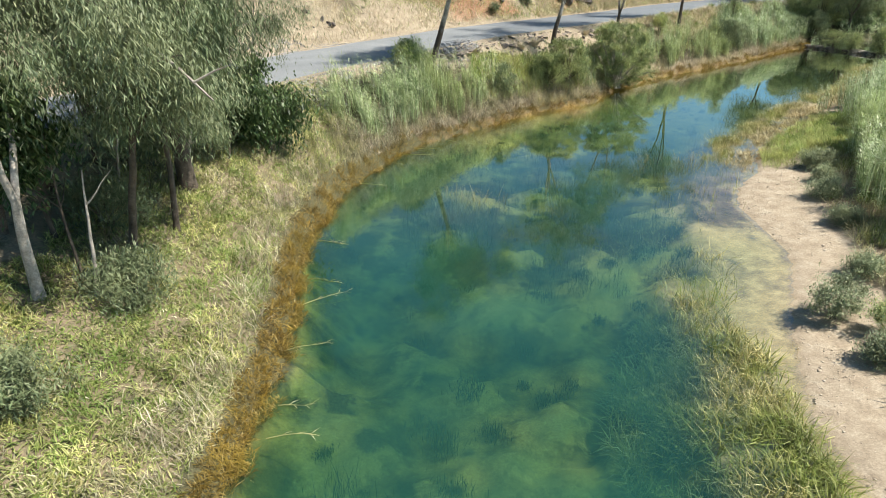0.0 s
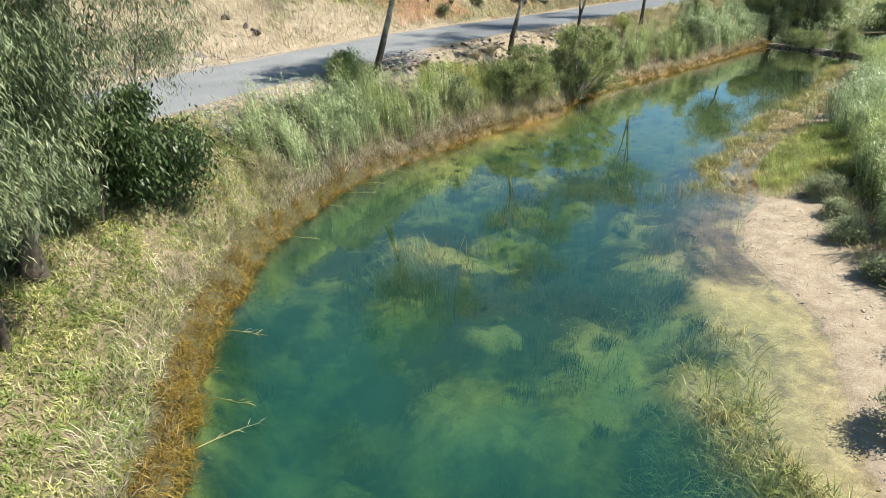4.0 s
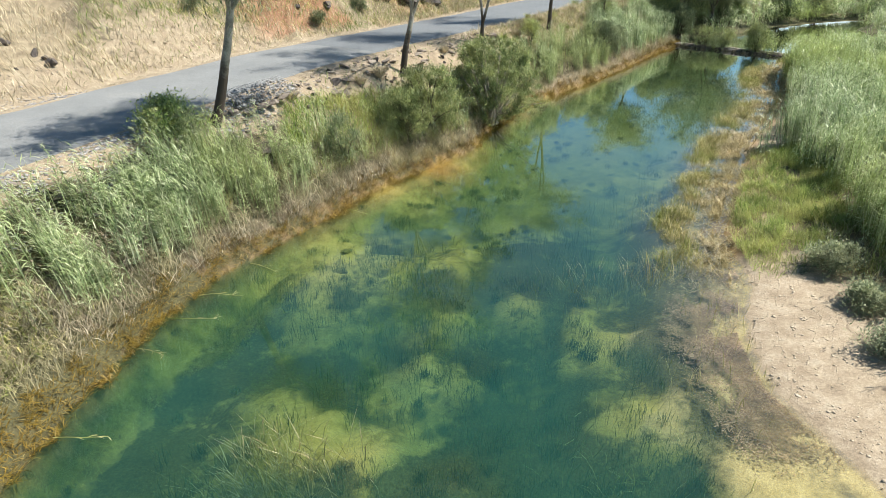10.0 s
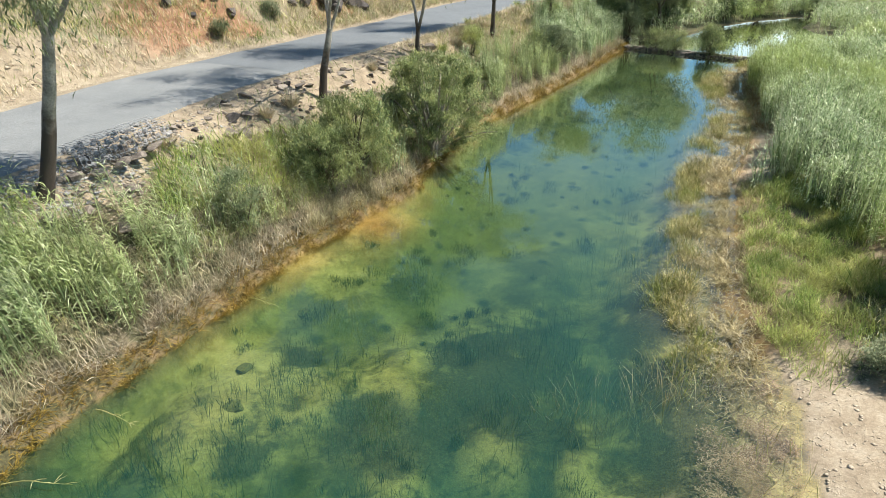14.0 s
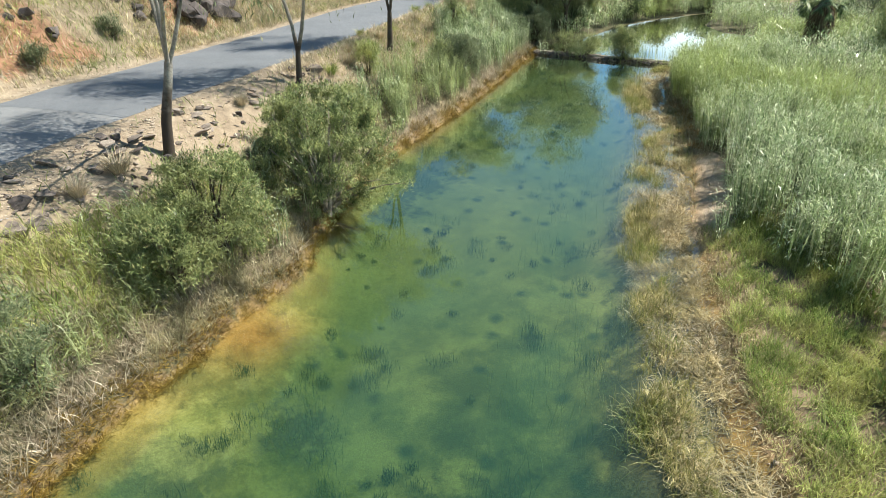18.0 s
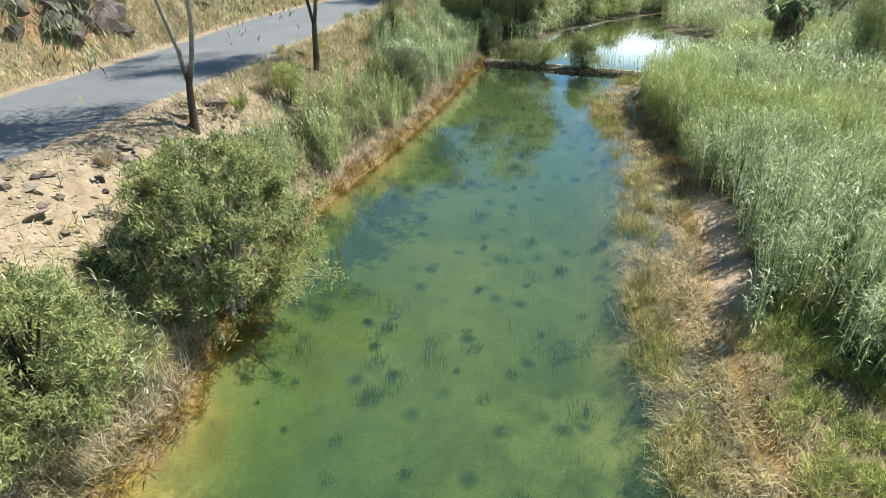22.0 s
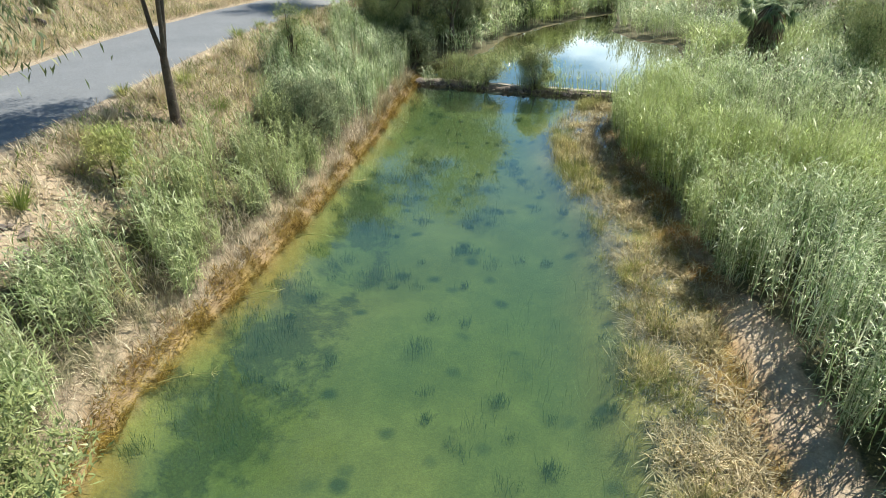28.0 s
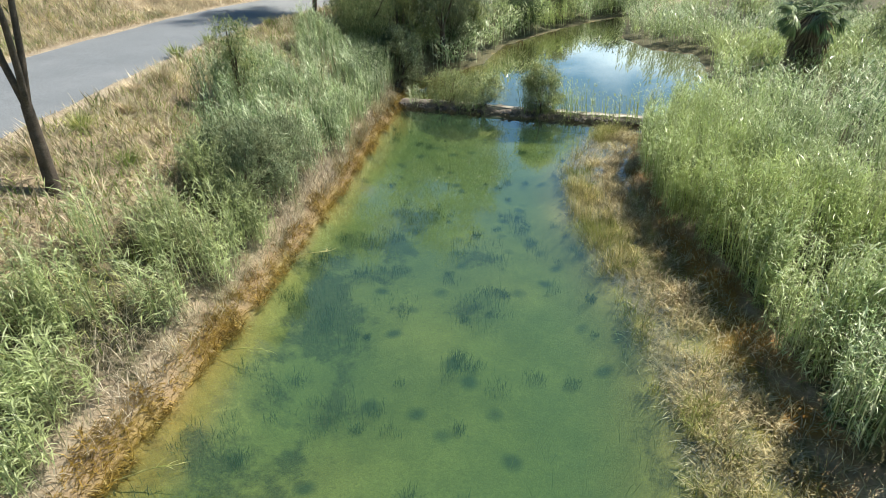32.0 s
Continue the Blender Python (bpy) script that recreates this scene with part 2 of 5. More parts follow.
M_BARK_TWO = two_toned_bark()
M_ROCK_GREY = rough_material("grey_crushed_rock", [(0.3, (0.16, 0.15, 0.15)), (0.5, (0.36, 0.345, 0.34)), (0.75, (0.60, 0.58, 0.56))], 6.0, 0.4)
M_WIRE = rough_material("galvanised_wire", [(0.3, (0.30, 0.30, 0.30)), (0.7, (0.46, 0.46, 0.47))], 8.0, 0.1, 0.5)
M_ROCK = rough_material("rock", [(0.3, (0.13, 0.105, 0.09)), (0.55, (0.28, 0.235, 0.195)), (0.8, (0.42, 0.365, 0.31))], 2.5, 0.7, per_object=0.3)
M_ROCK_DARK = rough_material("dark_rock", [(0.3, (0.05, 0.045, 0.045)), (0.55, (0.13, 0.11, 0.10)), (0.8, (0.27, 0.22, 0.18))], 2.0, 0.8, per_object=0.3)
M_CONCRETE = rough_material("weir_concrete", [(0.3, (0.28, 0.24, 0.20)), (0.55, (0.48, 0.44, 0.38)), (0.8, (0.60, 0.56, 0.50))], 1.5, 0.4)
M_ROAD = rough_material("asphalt", [(0.35, (0.21, 0.22, 0.225)), (0.6, (0.26, 0.27, 0.275)), (0.75, (0.31, 0.31, 0.305))], 0.35, 0.25, 0.85, fine=22.0, bump_scale=60.0)
M_ROAD_NEW = rough_material("asphalt_newer", [(0.35, (0.165, 0.18, 0.195)), (0.6, (0.195, 0.21, 0.225)), (0.75, (0.23, 0.24, 0.25))], 0.35, 0.25, 0.85, fine=22.0, bump_scale=60.0)
M_ALGAE = rough_material("algae_rock", [(0.3, (0.12, 0.11, 0.03)), (0.55, (0.22, 0.20, 0.06)), (0.8, (0.34, 0.29, 0.10))], 3.0, 0.6)
M_PEBBLE = rough_material("pebble", [(0.3, (0.38, 0.30, 0.22)), (0.55, (0.52, 0.43, 0.33)), (0.8, (0.66, 0.57, 0.47))], 4.0, 0.3)


def ground_material():
    """Soil, straw litter, pale sand, rusty mud and the lake bed, each where the sheet's masks say that it lies; a last
    mask paints in dark weed and the shade under reeds.
    """
    m, n, l, p = material("ground")
    at = n.new("ShaderNodeAttribute")
    at.attribute_name = "zone"
    sep = n.new("ShaderNodeSeparateColor")
    l.new(at.outputs["Color"], sep.inputs[0])
    at2 = n.new("ShaderNodeAttribute")
    at2.attribute_name = "zone_b"
    sep2 = n.new("ShaderNodeSeparateColor")
    l.new(at2.outputs["Color"], sep2.inputs[0])
    big, mid, fine = noise_node(n, l, 0.35, 5.0), noise_node(n, l, 1.7, 6.0, 0.7), noise_node(n, l, 14.0, 5.0, 0.75)

    def tone(src, *stops):
        r = ramp(n, list(stops))
        l.new(src.outputs[0], r.inputs[0])
        return r.outputs[0]

    soil = tone(mid, (0.3, (0.16, 0.11, 0.07)), (0.55, (0.30, 0.22, 0.14)), (0.75, (0.42, 0.32, 0.21)))
    litter = tone(mid, (0.3, (0.19, 0.15, 0.10)), (0.55, (0.34, 0.28, 0.19)), (0.75, (0.48, 0.41, 0.29)))
    sand = tone(mid, (0.3, (0.30, 0.235, 0.165)), (0.55, (0.43, 0.35, 0.255)), (0.75, (0.55, 0.47, 0.37)))
    rust = tone(mid, (0.3, (0.14, 0.075, 0.015)), (0.55, (0.32, 0.17, 0.035)), (0.75, (0.42, 0.27, 0.10)))
    blot = noise_node(n, l, 0.55, 6.0, 0.62)
    bed = tone(blot, (0.36, (0.05, 0.058, 0.02)), (0.47, (0.20, 0.18, 0.055)), (0.53, (0.33, 0.285, 0.09)), (0.66, (0.56, 0.46, 0.15)))
    weed = tone(big, (0.50, (0.0, 0.0, 0.0)), (0.62, (1.0, 1.0, 1.0)))
    bed = mix_rgb(n, l, math_node(n, l, "MULTIPLY", weed, 0.5), bed, (0.06, 0.085, 0.03))
    gp = n.new("ShaderNodeNewGeometry")
    gx = n.new("ShaderNodeSeparateXYZ")
    l.new(gp.outputs["Position"], gx.inputs[0])
    north = n.new("ShaderNodeMapRange")
    north.inputs[1].default_value, north.inputs[2].default_value, north.inputs[4].default_value = 38.0, 47.0, 0.78
    l.new(gx.outputs[1], north.inputs[0])
    bed = mix_rgb(n, l, north.outputs[0], bed, tone(mid, (0.3, (0.25, 0.235, 0.075)), (0.7, (0.34, 0.31, 0.10))))
    vor = n.new("ShaderNodeTexVoronoi")
    vor.inputs["Scale"].default_value = 0.8
    wp = n.new("ShaderNodeNewGeometry")
    warp = mix_rgb(n, l, 0.12, wp.outputs["Position"], mid.outputs["Color"], "ADD")
    l.new(warp, vor.inputs["Vector"])
    blob = tone(vor, (0.10, (0.9, 0.9, 0.9)), (0.27, (0.0, 0.0, 0.0)))
    some = tone(big, (0.40, (0.2, 0.2, 0.2)), (0.50, (1.0, 1.0, 1.0)))
    bed = mix_rgb(n, l, math_node(n, l, "MULTIPLY", blob, some), bed, (0.035, 0.06, 0.035))
    shoal = tone(mid, (0.3, (0.32, 0.27, 0.08)), (0.5, (0.48, 0.40, 0.13)), (0.7, (0.60, 0.51, 0.20)))
    ragged = math_node(n, l, "ADD", at2.outputs["Alpha"], math_node(n, l, "MULTIPLY", math_node(n, l, "SUBTRACT", mid.outputs[0], 0.5), 1.5))
    rg = ramp(n, [(0.30, (0, 0, 0)), (0.62, (1, 1, 1))])
    l.new(ragged, rg.inputs[0])
    bed = mix_rgb(n, l, rg.outputs[0], bed, shoal)
    col = mix_rgb(n, l, sep.outputs[0], soil, litter)
    col = mix_rgb(n, l, sep2.outputs[0], col, bed)
    col = mix_rgb(n, l, sep.outputs[1], col, sand)
    col = mix_rgb(n, l, sep.outputs[2], col, rust)
    dirt = tone(mid, (0.3, (0.25, 0.10, 0.05)), (0.6, (0.42, 0.20, 0.11)), (0.75, (0.50, 0.30, 0.20)))
    col = mix_rgb(n, l, sep2.outputs[1], col, dirt)
    # dark bed weed, and shade under the reeds painted as dark soil
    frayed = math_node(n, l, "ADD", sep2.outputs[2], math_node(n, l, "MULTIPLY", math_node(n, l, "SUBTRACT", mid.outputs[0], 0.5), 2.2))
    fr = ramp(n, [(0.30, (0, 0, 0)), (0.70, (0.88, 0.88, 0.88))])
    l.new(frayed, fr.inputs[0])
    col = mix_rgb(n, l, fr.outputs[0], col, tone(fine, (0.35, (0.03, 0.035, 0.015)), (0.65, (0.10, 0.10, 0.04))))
    grain = tone(fine, (0.3, (0.7, 0.7, 0.7)), (0.7, (1.2, 1.2, 1.2)))
    col = mix_rgb(n, l, 1.0, col, grain, "MULTIPLY")
    l.new(col, p.inputs["Base Color"])
    p.inputs["Roughness"].default_value = 0.95
    b = n.new("ShaderNodeBump")
    b.inputs["Strength"].default_value, b.inputs["Distance"].default_value = 0.6, 0.06
    l.new(fine.outputs[0], b.inputs["Height"])
    l.new(b.outputs[0], p.inputs["Normal"])
    return m


def water_material(name, milk, absorb, scatter):
    """Still water: Fresnel gloss over a body that dims and clouds with the depth of water at that point."""
    m, n, l, p = material(name)
    n.remove(p)
    at = n.new("ShaderNodeAttribute")
    at.attribute_name = "depth"
    comb = n.new("ShaderNodeCombineColor")
    for k, a in enumerate(absorb):
        e = math_node(n, l, "POWER", math.exp(-a), at.outputs["Fac"])
        l.new(e, comb.inputs[k])
    tr = n.new("ShaderNodeBsdfTransparent")
    l.new(comb.outputs[0], tr.inputs[0])
    df = n.new("ShaderNodeBsdfDiffuse")
    cloud = noise_node(n, l, 0.16, 4.0)
    south, north = (ramp(n, [(0.35, a), (0.65, b)]) for a, b in milk)
    l.new(cloud.outputs[0], south.inputs[0])
    l.new(cloud.outputs[0], north.inputs[0])
    xyz = n.new("ShaderNodeSeparateXYZ")
    gp = n.new("ShaderNodeNewGeometry")
    l.new(gp.outputs["Position"], xyz.inputs[0])
    far = n.new("ShaderNodeMapRange")
    far.inputs[1].default_value, far.inputs[2].default_value = 32.0, 45.0
    l.new(xyz.outputs[1], far.inputs[0])
    l.new(mix_rgb(n, l, far.outputs[0], south.outputs[0], north.outputs[0]), df.inputs[0])
    clear = math_node(n, l, "POWER", math.exp(-scatter), at.outputs["Fac"])
    fac = math_node(n, l, "SUBTRACT", 1.0, clear)
    body = n.new("ShaderNodeMixShader")
    l.new(fac, body.inputs[0])
    l.new(tr.outputs[0], body.inputs[1])
    l.new(df.outputs[0], body.inputs[2])
    gl = n.new("ShaderNodeBsdfGlossy")
    gl.inputs["Color"].default_value = (1, 1, 1, 1)
    gl.inputs["Roughness"].default_value = 0.015
    bump = n.new("ShaderNodeBump")
    bump.inputs["Strength"].default_value, bump.inputs["Distance"].default_value = 0.014, 0.01
    wv = noise_node(n, l, 2.2, 2.0)
    l.new(wv.outputs[0], bump.inputs["Height"])
    l.new(bump.outputs[0], gl.inputs["Normal"])
    fr = n.new("ShaderNodeFresnel")
    fr.inputs[0].default_value = 1.45
    l.new(bump.outputs[0], fr.inputs["Normal"])
    top = n.new("ShaderNodeMixShader")
    gain = math_node(n, l, "SUBTRACT", math_node(n, l, "MULTIPLY", fr.outputs[0], 2.2), 0.045)
    gain = math_node(n, l, "MINIMUM", math_node(n, l, "MAXIMUM", gain, 0.02), 1.0)
    l.new(gain, top.inputs[0])
    l.new(body.outputs[0], top.inputs[1])
    l.new(gl.outputs[0], top.inputs[2])
    l.new(top.outputs[0], n["Material Output"].inputs[0])
    return m


M_GROUND = ground_material()
M_WATER = water_material("lake_water", (((0.011, 0.068, 0.053), (0.022, 0.098, 0.072)), ((0.038, 0.095, 0.054), (0.060, 0.119, 0.065))), (0.50, 0.235, 0.40), 0.40)
M_POND = water_material("pond_water", (((0.08, 0.10, 0.05), (0.11, 0.12, 0.06)), ((0.08, 0.095, 0.04), (0.11, 0.115, 0.05))), (0.7, 0.5, 0.9), 0.9)

# ---- plan ----
def road_level(x):
    """The road runs level and then falls towards the flats beyond the pond."""
    t = np.clip((x - 44.0) / 36.0, 0, 1)
    return ROAD_Z - 3.0 * t * t * (3 - 2 * t)


ROAD_Z, ROAD_HALF, POND_Z = 4.3, 3.2, 0.22
SHORE_W = np.array([(-4.8, -60), (-4.6, 9.6), (-4.5, 14.5), (-4.7, 17), (-5.2, 20.5), (-5.3, 23), (-4.8, 27.2), (-4.0, 30), (-2.5, 34), (-0.4, 36.9), (3.3, 40.6), (6, 43.5), (9.4, 46.2), (12.1, 48.1), (13.3, 50.5), (18.6, 56.8), (25, 61.7), (32, 67.4), (40.3, 74.9), (43.6, 77.6)], float)
SHORE_WN = np.array([(43.6, 77.6), (45.0, 79.6), (47.3, 82.0), (51, 81.9), (54.5, 82.2), (61, 86.1), (72, 88.7), (82, 89.7), (110, 97)], float)
SHORE_E = np.array([(9.6, -60), (9.2, 8), (9.5, 12.2), (10.0, 13.8), (10.8, 15.9), (12.2, 18.6), (13.4, 21.4), (13.7, 24.2), (13.7, 26.6), (14.5, 28.7), (16.8, 31.4), (18.1, 34.6), (20.3, 37.3), (22.8, 40), (25, 42.4), (26.6, 44.3), (30.6, 47.7), (33.5, 50.3), (37.9, 54.8), (41.2, 59.2), (44.5, 62.8), (48, 64.6), (51.6, 65.2)], float)
SHORE_EN = np.array([(51.6, 65.2), (55, 65.8), (59.8, 66.8), (64, 69.6), (69.5, 73.5), (69, 77), (72, 81.6), (79, 86.5), (96, 92), (120, 98)], float)
POND = np.array([(44.3, 78.2), (52.0, 65.5), (54.8, 66.0), (59.8, 66.8), (64, 69.6), (69.5, 73.5), (68.6, 77), (71.5, 82), (79, 86.6), (82, 89.5), (72, 88.6), (61, 86), (54.5, 82), (49, 81.6), (47.2, 82.2)], float)
ROAD = np.array([(-90, -85), (-45, -14), (-27, 11), (-17, 25.0), (-9.6, 37.4), (-4.2, 45.2), (1.2, 52.6), (6.3, 58.0), (11.2, 62.6), (19.2, 70.3), (25.5, 77), (30.6, 82.2), (38.4, 88.4), (46, 92.7), (60, 97.8), (85, 104), (130, 114)], float)


def smooth_line(pts, step=0.6):
    """A Catmull-Rom line through the points, at even small steps."""
    p = np.vstack([2 * pts[0] - pts[1], pts, 2 * pts[-1] - pts[-2]])
    out = []
    for a, b, c, d in zip(p[:-3], p[1:-2], p[2:-1], p[3:]):
        k = max(2, int(np.linalg.norm(c - b) / step))
        t = np.arange(k)[:, None] / k
        out.append(0.5 * (2 * b + (c - a) * t + (2 * a - 5 * b + 4 * c - d) * t ** 2 + (3 * b - 3 * c + d - a) * t ** 3))
    return np.vstack(out + [pts[-1:]])


def line_dist(P, line):
    """Distance of every point to a line of points."""
    best = np.full(len(P), 1e9)
    for a, b in zip(line[:-1], line[1:]):
        ab = b - a
        t = np.clip(((P - a) @ ab) / (ab @ ab), 0, 1)
        best = np.minimum(best, np.hypot(P[:, 0] - a[0] - t * ab[0], P[:, 1] - a[1] - t * ab[1]))
    return best


def inside(P, poly):
    odd = np.zeros(len(P), bool)
    for a, b in zip(poly, np.roll(poly, -1, 0)):
        if a[1] != b[1]:
            odd ^= ((a[1] > P[:, 1]) != (b[1] > P[:, 1])) & (P[:, 0] < (b[0] - a[0]) * (P[:, 1] - a[1]) / (b[1] - a[1]) + a[0])
    return odd


_tab = np.random.RandomState(7).rand(256, 256)


def vnoise(x, y, scale, octaves=3, seed=0):
    """Value noise from 0 to 1."""
    out, amp, tot = np.zeros_like(x), 1.0, 0.0
    for o in range(octaves):
        u, v = x * scale * 2 ** o + 17.3 * seed + 31 * o, y * scale * 2 ** o + 9.1 * seed + 11 * o
        iu, iv = np.floor(u).astype(int), np.floor(v).astype(int)
        fu, fv = u - iu, v - iv
        fu, fv = fu * fu * (3 - 2 * fu), fv * fv * (3 - 2 * fv)
        g = lambda a, b: _tab[a % 256, b % 256]
        out += amp * ((g(iu, iv) * (1 - fu) + g(iu + 1, iv) * fu) * (1 - fv) + (g(iu, iv + 1) * (1 - fu) + g(iu + 1, iv + 1) * fu) * fv)
        tot += amp
        amp *= 0.5
    return out / tot


LINE_W, LINE_WN, LINE_E, LINE_EN, LINE_R = SHORE_W, SHORE_WN, SHORE_E, SHORE_EN, smooth_line(ROAD, 4.0)
DAM = np.array([(44.5, 77.2), (51.6, 66.0)])
LAKE = np.vstack([SHORE_W, SHORE_E[::-1]])
# raised parts of the bed: x, y, radius, height
MOUNDS = [(-3.6, 14.3, 0.9, 1.2), (1.9, 19.4, 1.3, 0.7), (6.3, 20.9, 1.5, 1.15), (7.9, 18.9, 1.3, 1.0), (2.9, 13.3, 0.9, 0.9), (0.6, 14.8, 0.7, 0.8), (-1.1, 16.9, 0.9, 0.6), (-2.6, 12.2, 0.9, 0.8), (4.5, 19.4, 1.1, 0.8), (1.3, 20.0, 1.1, 0.6), (2.8, 10.9, 0.8, 0.8), (4.6, 12.2, 0.6, 0.7), (-0.6, 10.4, 0.8, 0.5)]
MOUNDS += [(2.1, 28.0, 1.5, 1.2), (3.3, 27.2, 1.0, 1.1), (1.0, 29.6, 1.0, 0.7), (3.2, 23.4, 0.8, 0.9), (0.4, 24.0, 0.9, 0.6), (4.7, 25.6, 0.6, 0.8), (6.4, 29.9, 0.9, 0.9), (4.6, 30.4, 0.9, 0.8), (10.5, 30.6, 1.0, 0.8), (9.6, 26.8, 1.4, 0.9), (11.4, 24.4, 1.5, 0.9), (9.2, 22.4, 1.5, 0.9), (6.0, 22.6, 1.0, 0.7)]
MOUNDS += [(6.1, 34.2, 1.3, 0.6), (3.8, 38.4, 1.2, 0.8), (7.2, 36.0, 1.2, 0.6), (5.1, 37.0, 1.0, 0.7), (3.1, 36.4, 1.1, 0.8), (9.2, 33.0, 1.0, 0.6), (6.4, 32.6, 1.3, 0.7), (11.2, 31.6, 0.8, 0.6), (7.1, 42.4, 1.6, 0.6), (2.2, 34.8, 1.5, 0.6), (9.9, 45.4, 1.7, 0.95), (25.0, 60.0, 1.5, 0.4), (23.6, 58.6, 1.6, 0.4), (28.6, 63.0, 1.4, 0.3)]


def sstep(a, b, v):
    t = np.clip((v - a) / (b - a), 0, 1)
    return t * t * (3 - 2 * t)


def shoals(x, y):
    """How far the bed is a pale shoal, from 0 to 1, with wandering outlines."""
    wx, wy = x + 2.6 * (vnoise(x, y, 0.5, 3, 81) - 0.5), y + 2.6 * (vnoise(x, y, 0.5, 3, 82) - 0.5)
    a = np.zeros_like(x)
    for mx, my, mr, mh in MOUNDS:
        a = np.maximum(a, min(1.0, mh) * np.exp(-(((wx - mx) ** 2 + (wy - my) ** 2) / (1.15 * mr) ** 2) ** 1.4))
    return a


def survey(x, y):
    """Everything that the plan says of the points: distances, sides, masks and the ground's height."""
    P = np.stack([x, y], 1)
    f = {}
    jit = (vnoise(x, y, 0.9, 2, 3) - 0.5) * 0.5
    f["w"] = np.minimum(line_dist(P, LINE_W), line_dist(P, LINE_WN))
    f["e"] = np.minimum(line_dist(P, LINE_E), line_dist(P, LINE_EN))
    f["road"] = line_dist(P, LINE_R)
    f["lake"], f["pond"] = inside(P, LAKE), inside(P, POND)
    left = f["w"] < f["e"]
    f["left"] = left & ~f["lake"] & ~f["pond"]
    f["right"] = ~left & ~f["lake"] & ~f["pond"]
    beyond = inside(P, np.vstack([LINE_R, [(130, 900), (-900, 900), (-900, -85)]]))
    f["hill"] = beyond
    w, e, road = f["w"], f["e"], f["road"]
    n1, n2 = vnoise(x, y, 0.35, 4, 1), vnoise(x, y, 1.3, 3, 2)
    # lake bed
    deep = 1.9 - 0.75 * sstep(19, 26, y) - 0.15 * sstep(28, 52, y)
    ww, ee = np.maximum(w + jit, 0.0), np.maximum(e + jit, 0.0)
    d_e = 0.05 + (0.12 - 0.06 * sstep(31, 34, y)) * np.minimum(ee, 2.6) + 0.55 * np.maximum(ee - 2.6 - 1.6 * (n1 - 0.5), 0)
    d_w = 0.55 - 0.37 * sstep(36, 44, y) + (0.8 - 0.35 * sstep(36, 44, y)) * ww
    depth = np.minimum(np.minimum(d_e, d_w), deep * (0.55 + 0.9 * n1))
    f["shoal"] = shoals(x, y)
    depth = depth - 0.62 * f["shoal"] * np.minimum(1, depth)
    depth = np.maximum(depth, 0.03)
    # banks
    edge = np.maximum(road - ROAD_HALF - 0.9, 0)
    u = np.clip(w / (w + edge + 1e-6), 0, 1)
    rz = road_level(x)
    zl = rz * (1 - (1 - u) ** 1.35) - 0.05 + 0.35 * (n2 - 0.5) * np.minimum(1, w) * np.minimum(1, edge) + 0.08
    zl = np.where(road < ROAD_HALF + 0.9, rz - 0.025 - 0.08 * sstep(ROAD_HALF + 0.35, ROAD_HALF + 0.9, road), zl)
    hd = np.maximum(road - ROAD_HALF - 1.0, 0)
    tame = 1 - 0.9 * sstep(18, 60, x)
    rise = 0.40 * np.minimum(hd, 28) * tame + 1.3 * sstep(1.0, 3.5, hd) * sstep(0.35, 0.6, vnoise(x, y, 0.12, 2, 5)) + 0.7 * (n2 - 0.5) * np.minimum(1, hd)
    zh = rz - 0.025 - 0.08 * sstep(ROAD_HALF + 0.35, ROAD_HALF + 1, road) + rise * np.where(hd > 0, 1, 0)
    zr = 0.05 + 0.10 * np.minimum(e, 5.0) + 0.12 * (n2 - 0.4) * np.minimum(1, e)
    z = np.where(f["left"], zl, zr)
    z = np.where(beyond, zh, z)
    pd = np.minimum(line_dist(P, np.vstack([POND, POND[:1]])), 3.0)
    z = np.where(f["pond"], POND_Z - 0.05 - 0.32 * pd, z)
    near_pond = (~f["pond"]) & (~f["lake"]) & (pd < 2)
    z = np.where(near_pond & ~beyond, np.maximum(z, POND_Z + 0.02 + 0.1 * pd), z)
    z = np.where(f["lake"], -depth, z)
    dam = line_dist(P, DAM)
    z = np.where(dam < 0.9, -0.7, z)
    f["z"], f["n1"], f["n2"], f["depth"], f["pd"] = z, n1, n2, depth, pd
    return f


def ground_z(x, y):
    return float(survey(np.array([float(x)]), np.array([float(y)]))["z"][0])


# ---- mesh helpers ----


def mesh_object(name, verts, faces, mat, parent=None, smooth=False):
    """One mesh object from arrays; faces all of one size."""
    me = bpy.data.meshes.new(name)
    verts, faces = np.asarray(verts, np.float32), np.asarray(faces, np.int32)
    k = faces.shape[1]
    me.vertices.add(len(verts))
    me.vertices.foreach_set("co", verts.ravel())
    me.loops.add(faces.size)
    me.loops.foreach_set("vertex_index", faces.ravel())
    me.polygons.add(len(faces))
    me.polygons.foreach_set("loop_start", np.arange(0, faces.size, k, dtype=np.int32))
    me.polygons.foreach_set("loop_total", np.full(len(faces), k, np.int32))
    if smooth:
        me.polygons.foreach_set("use_smooth", np.ones(len(faces), bool))
    me.update(calc_edges=True)
    me.materials.append(mat)
    ob = new(name, me)
    if parent is not None:
        ob.parent = parent
    return ob


def part(name, bm, mat, parent, label=""):
    me = bpy.data.meshes.new(name)
    bm.to_mesh(me)
    bm.free()
    me.materials.append(mat)
    ob = new(name, me)
    ob.parent = parent
    return tagged(ob, label)


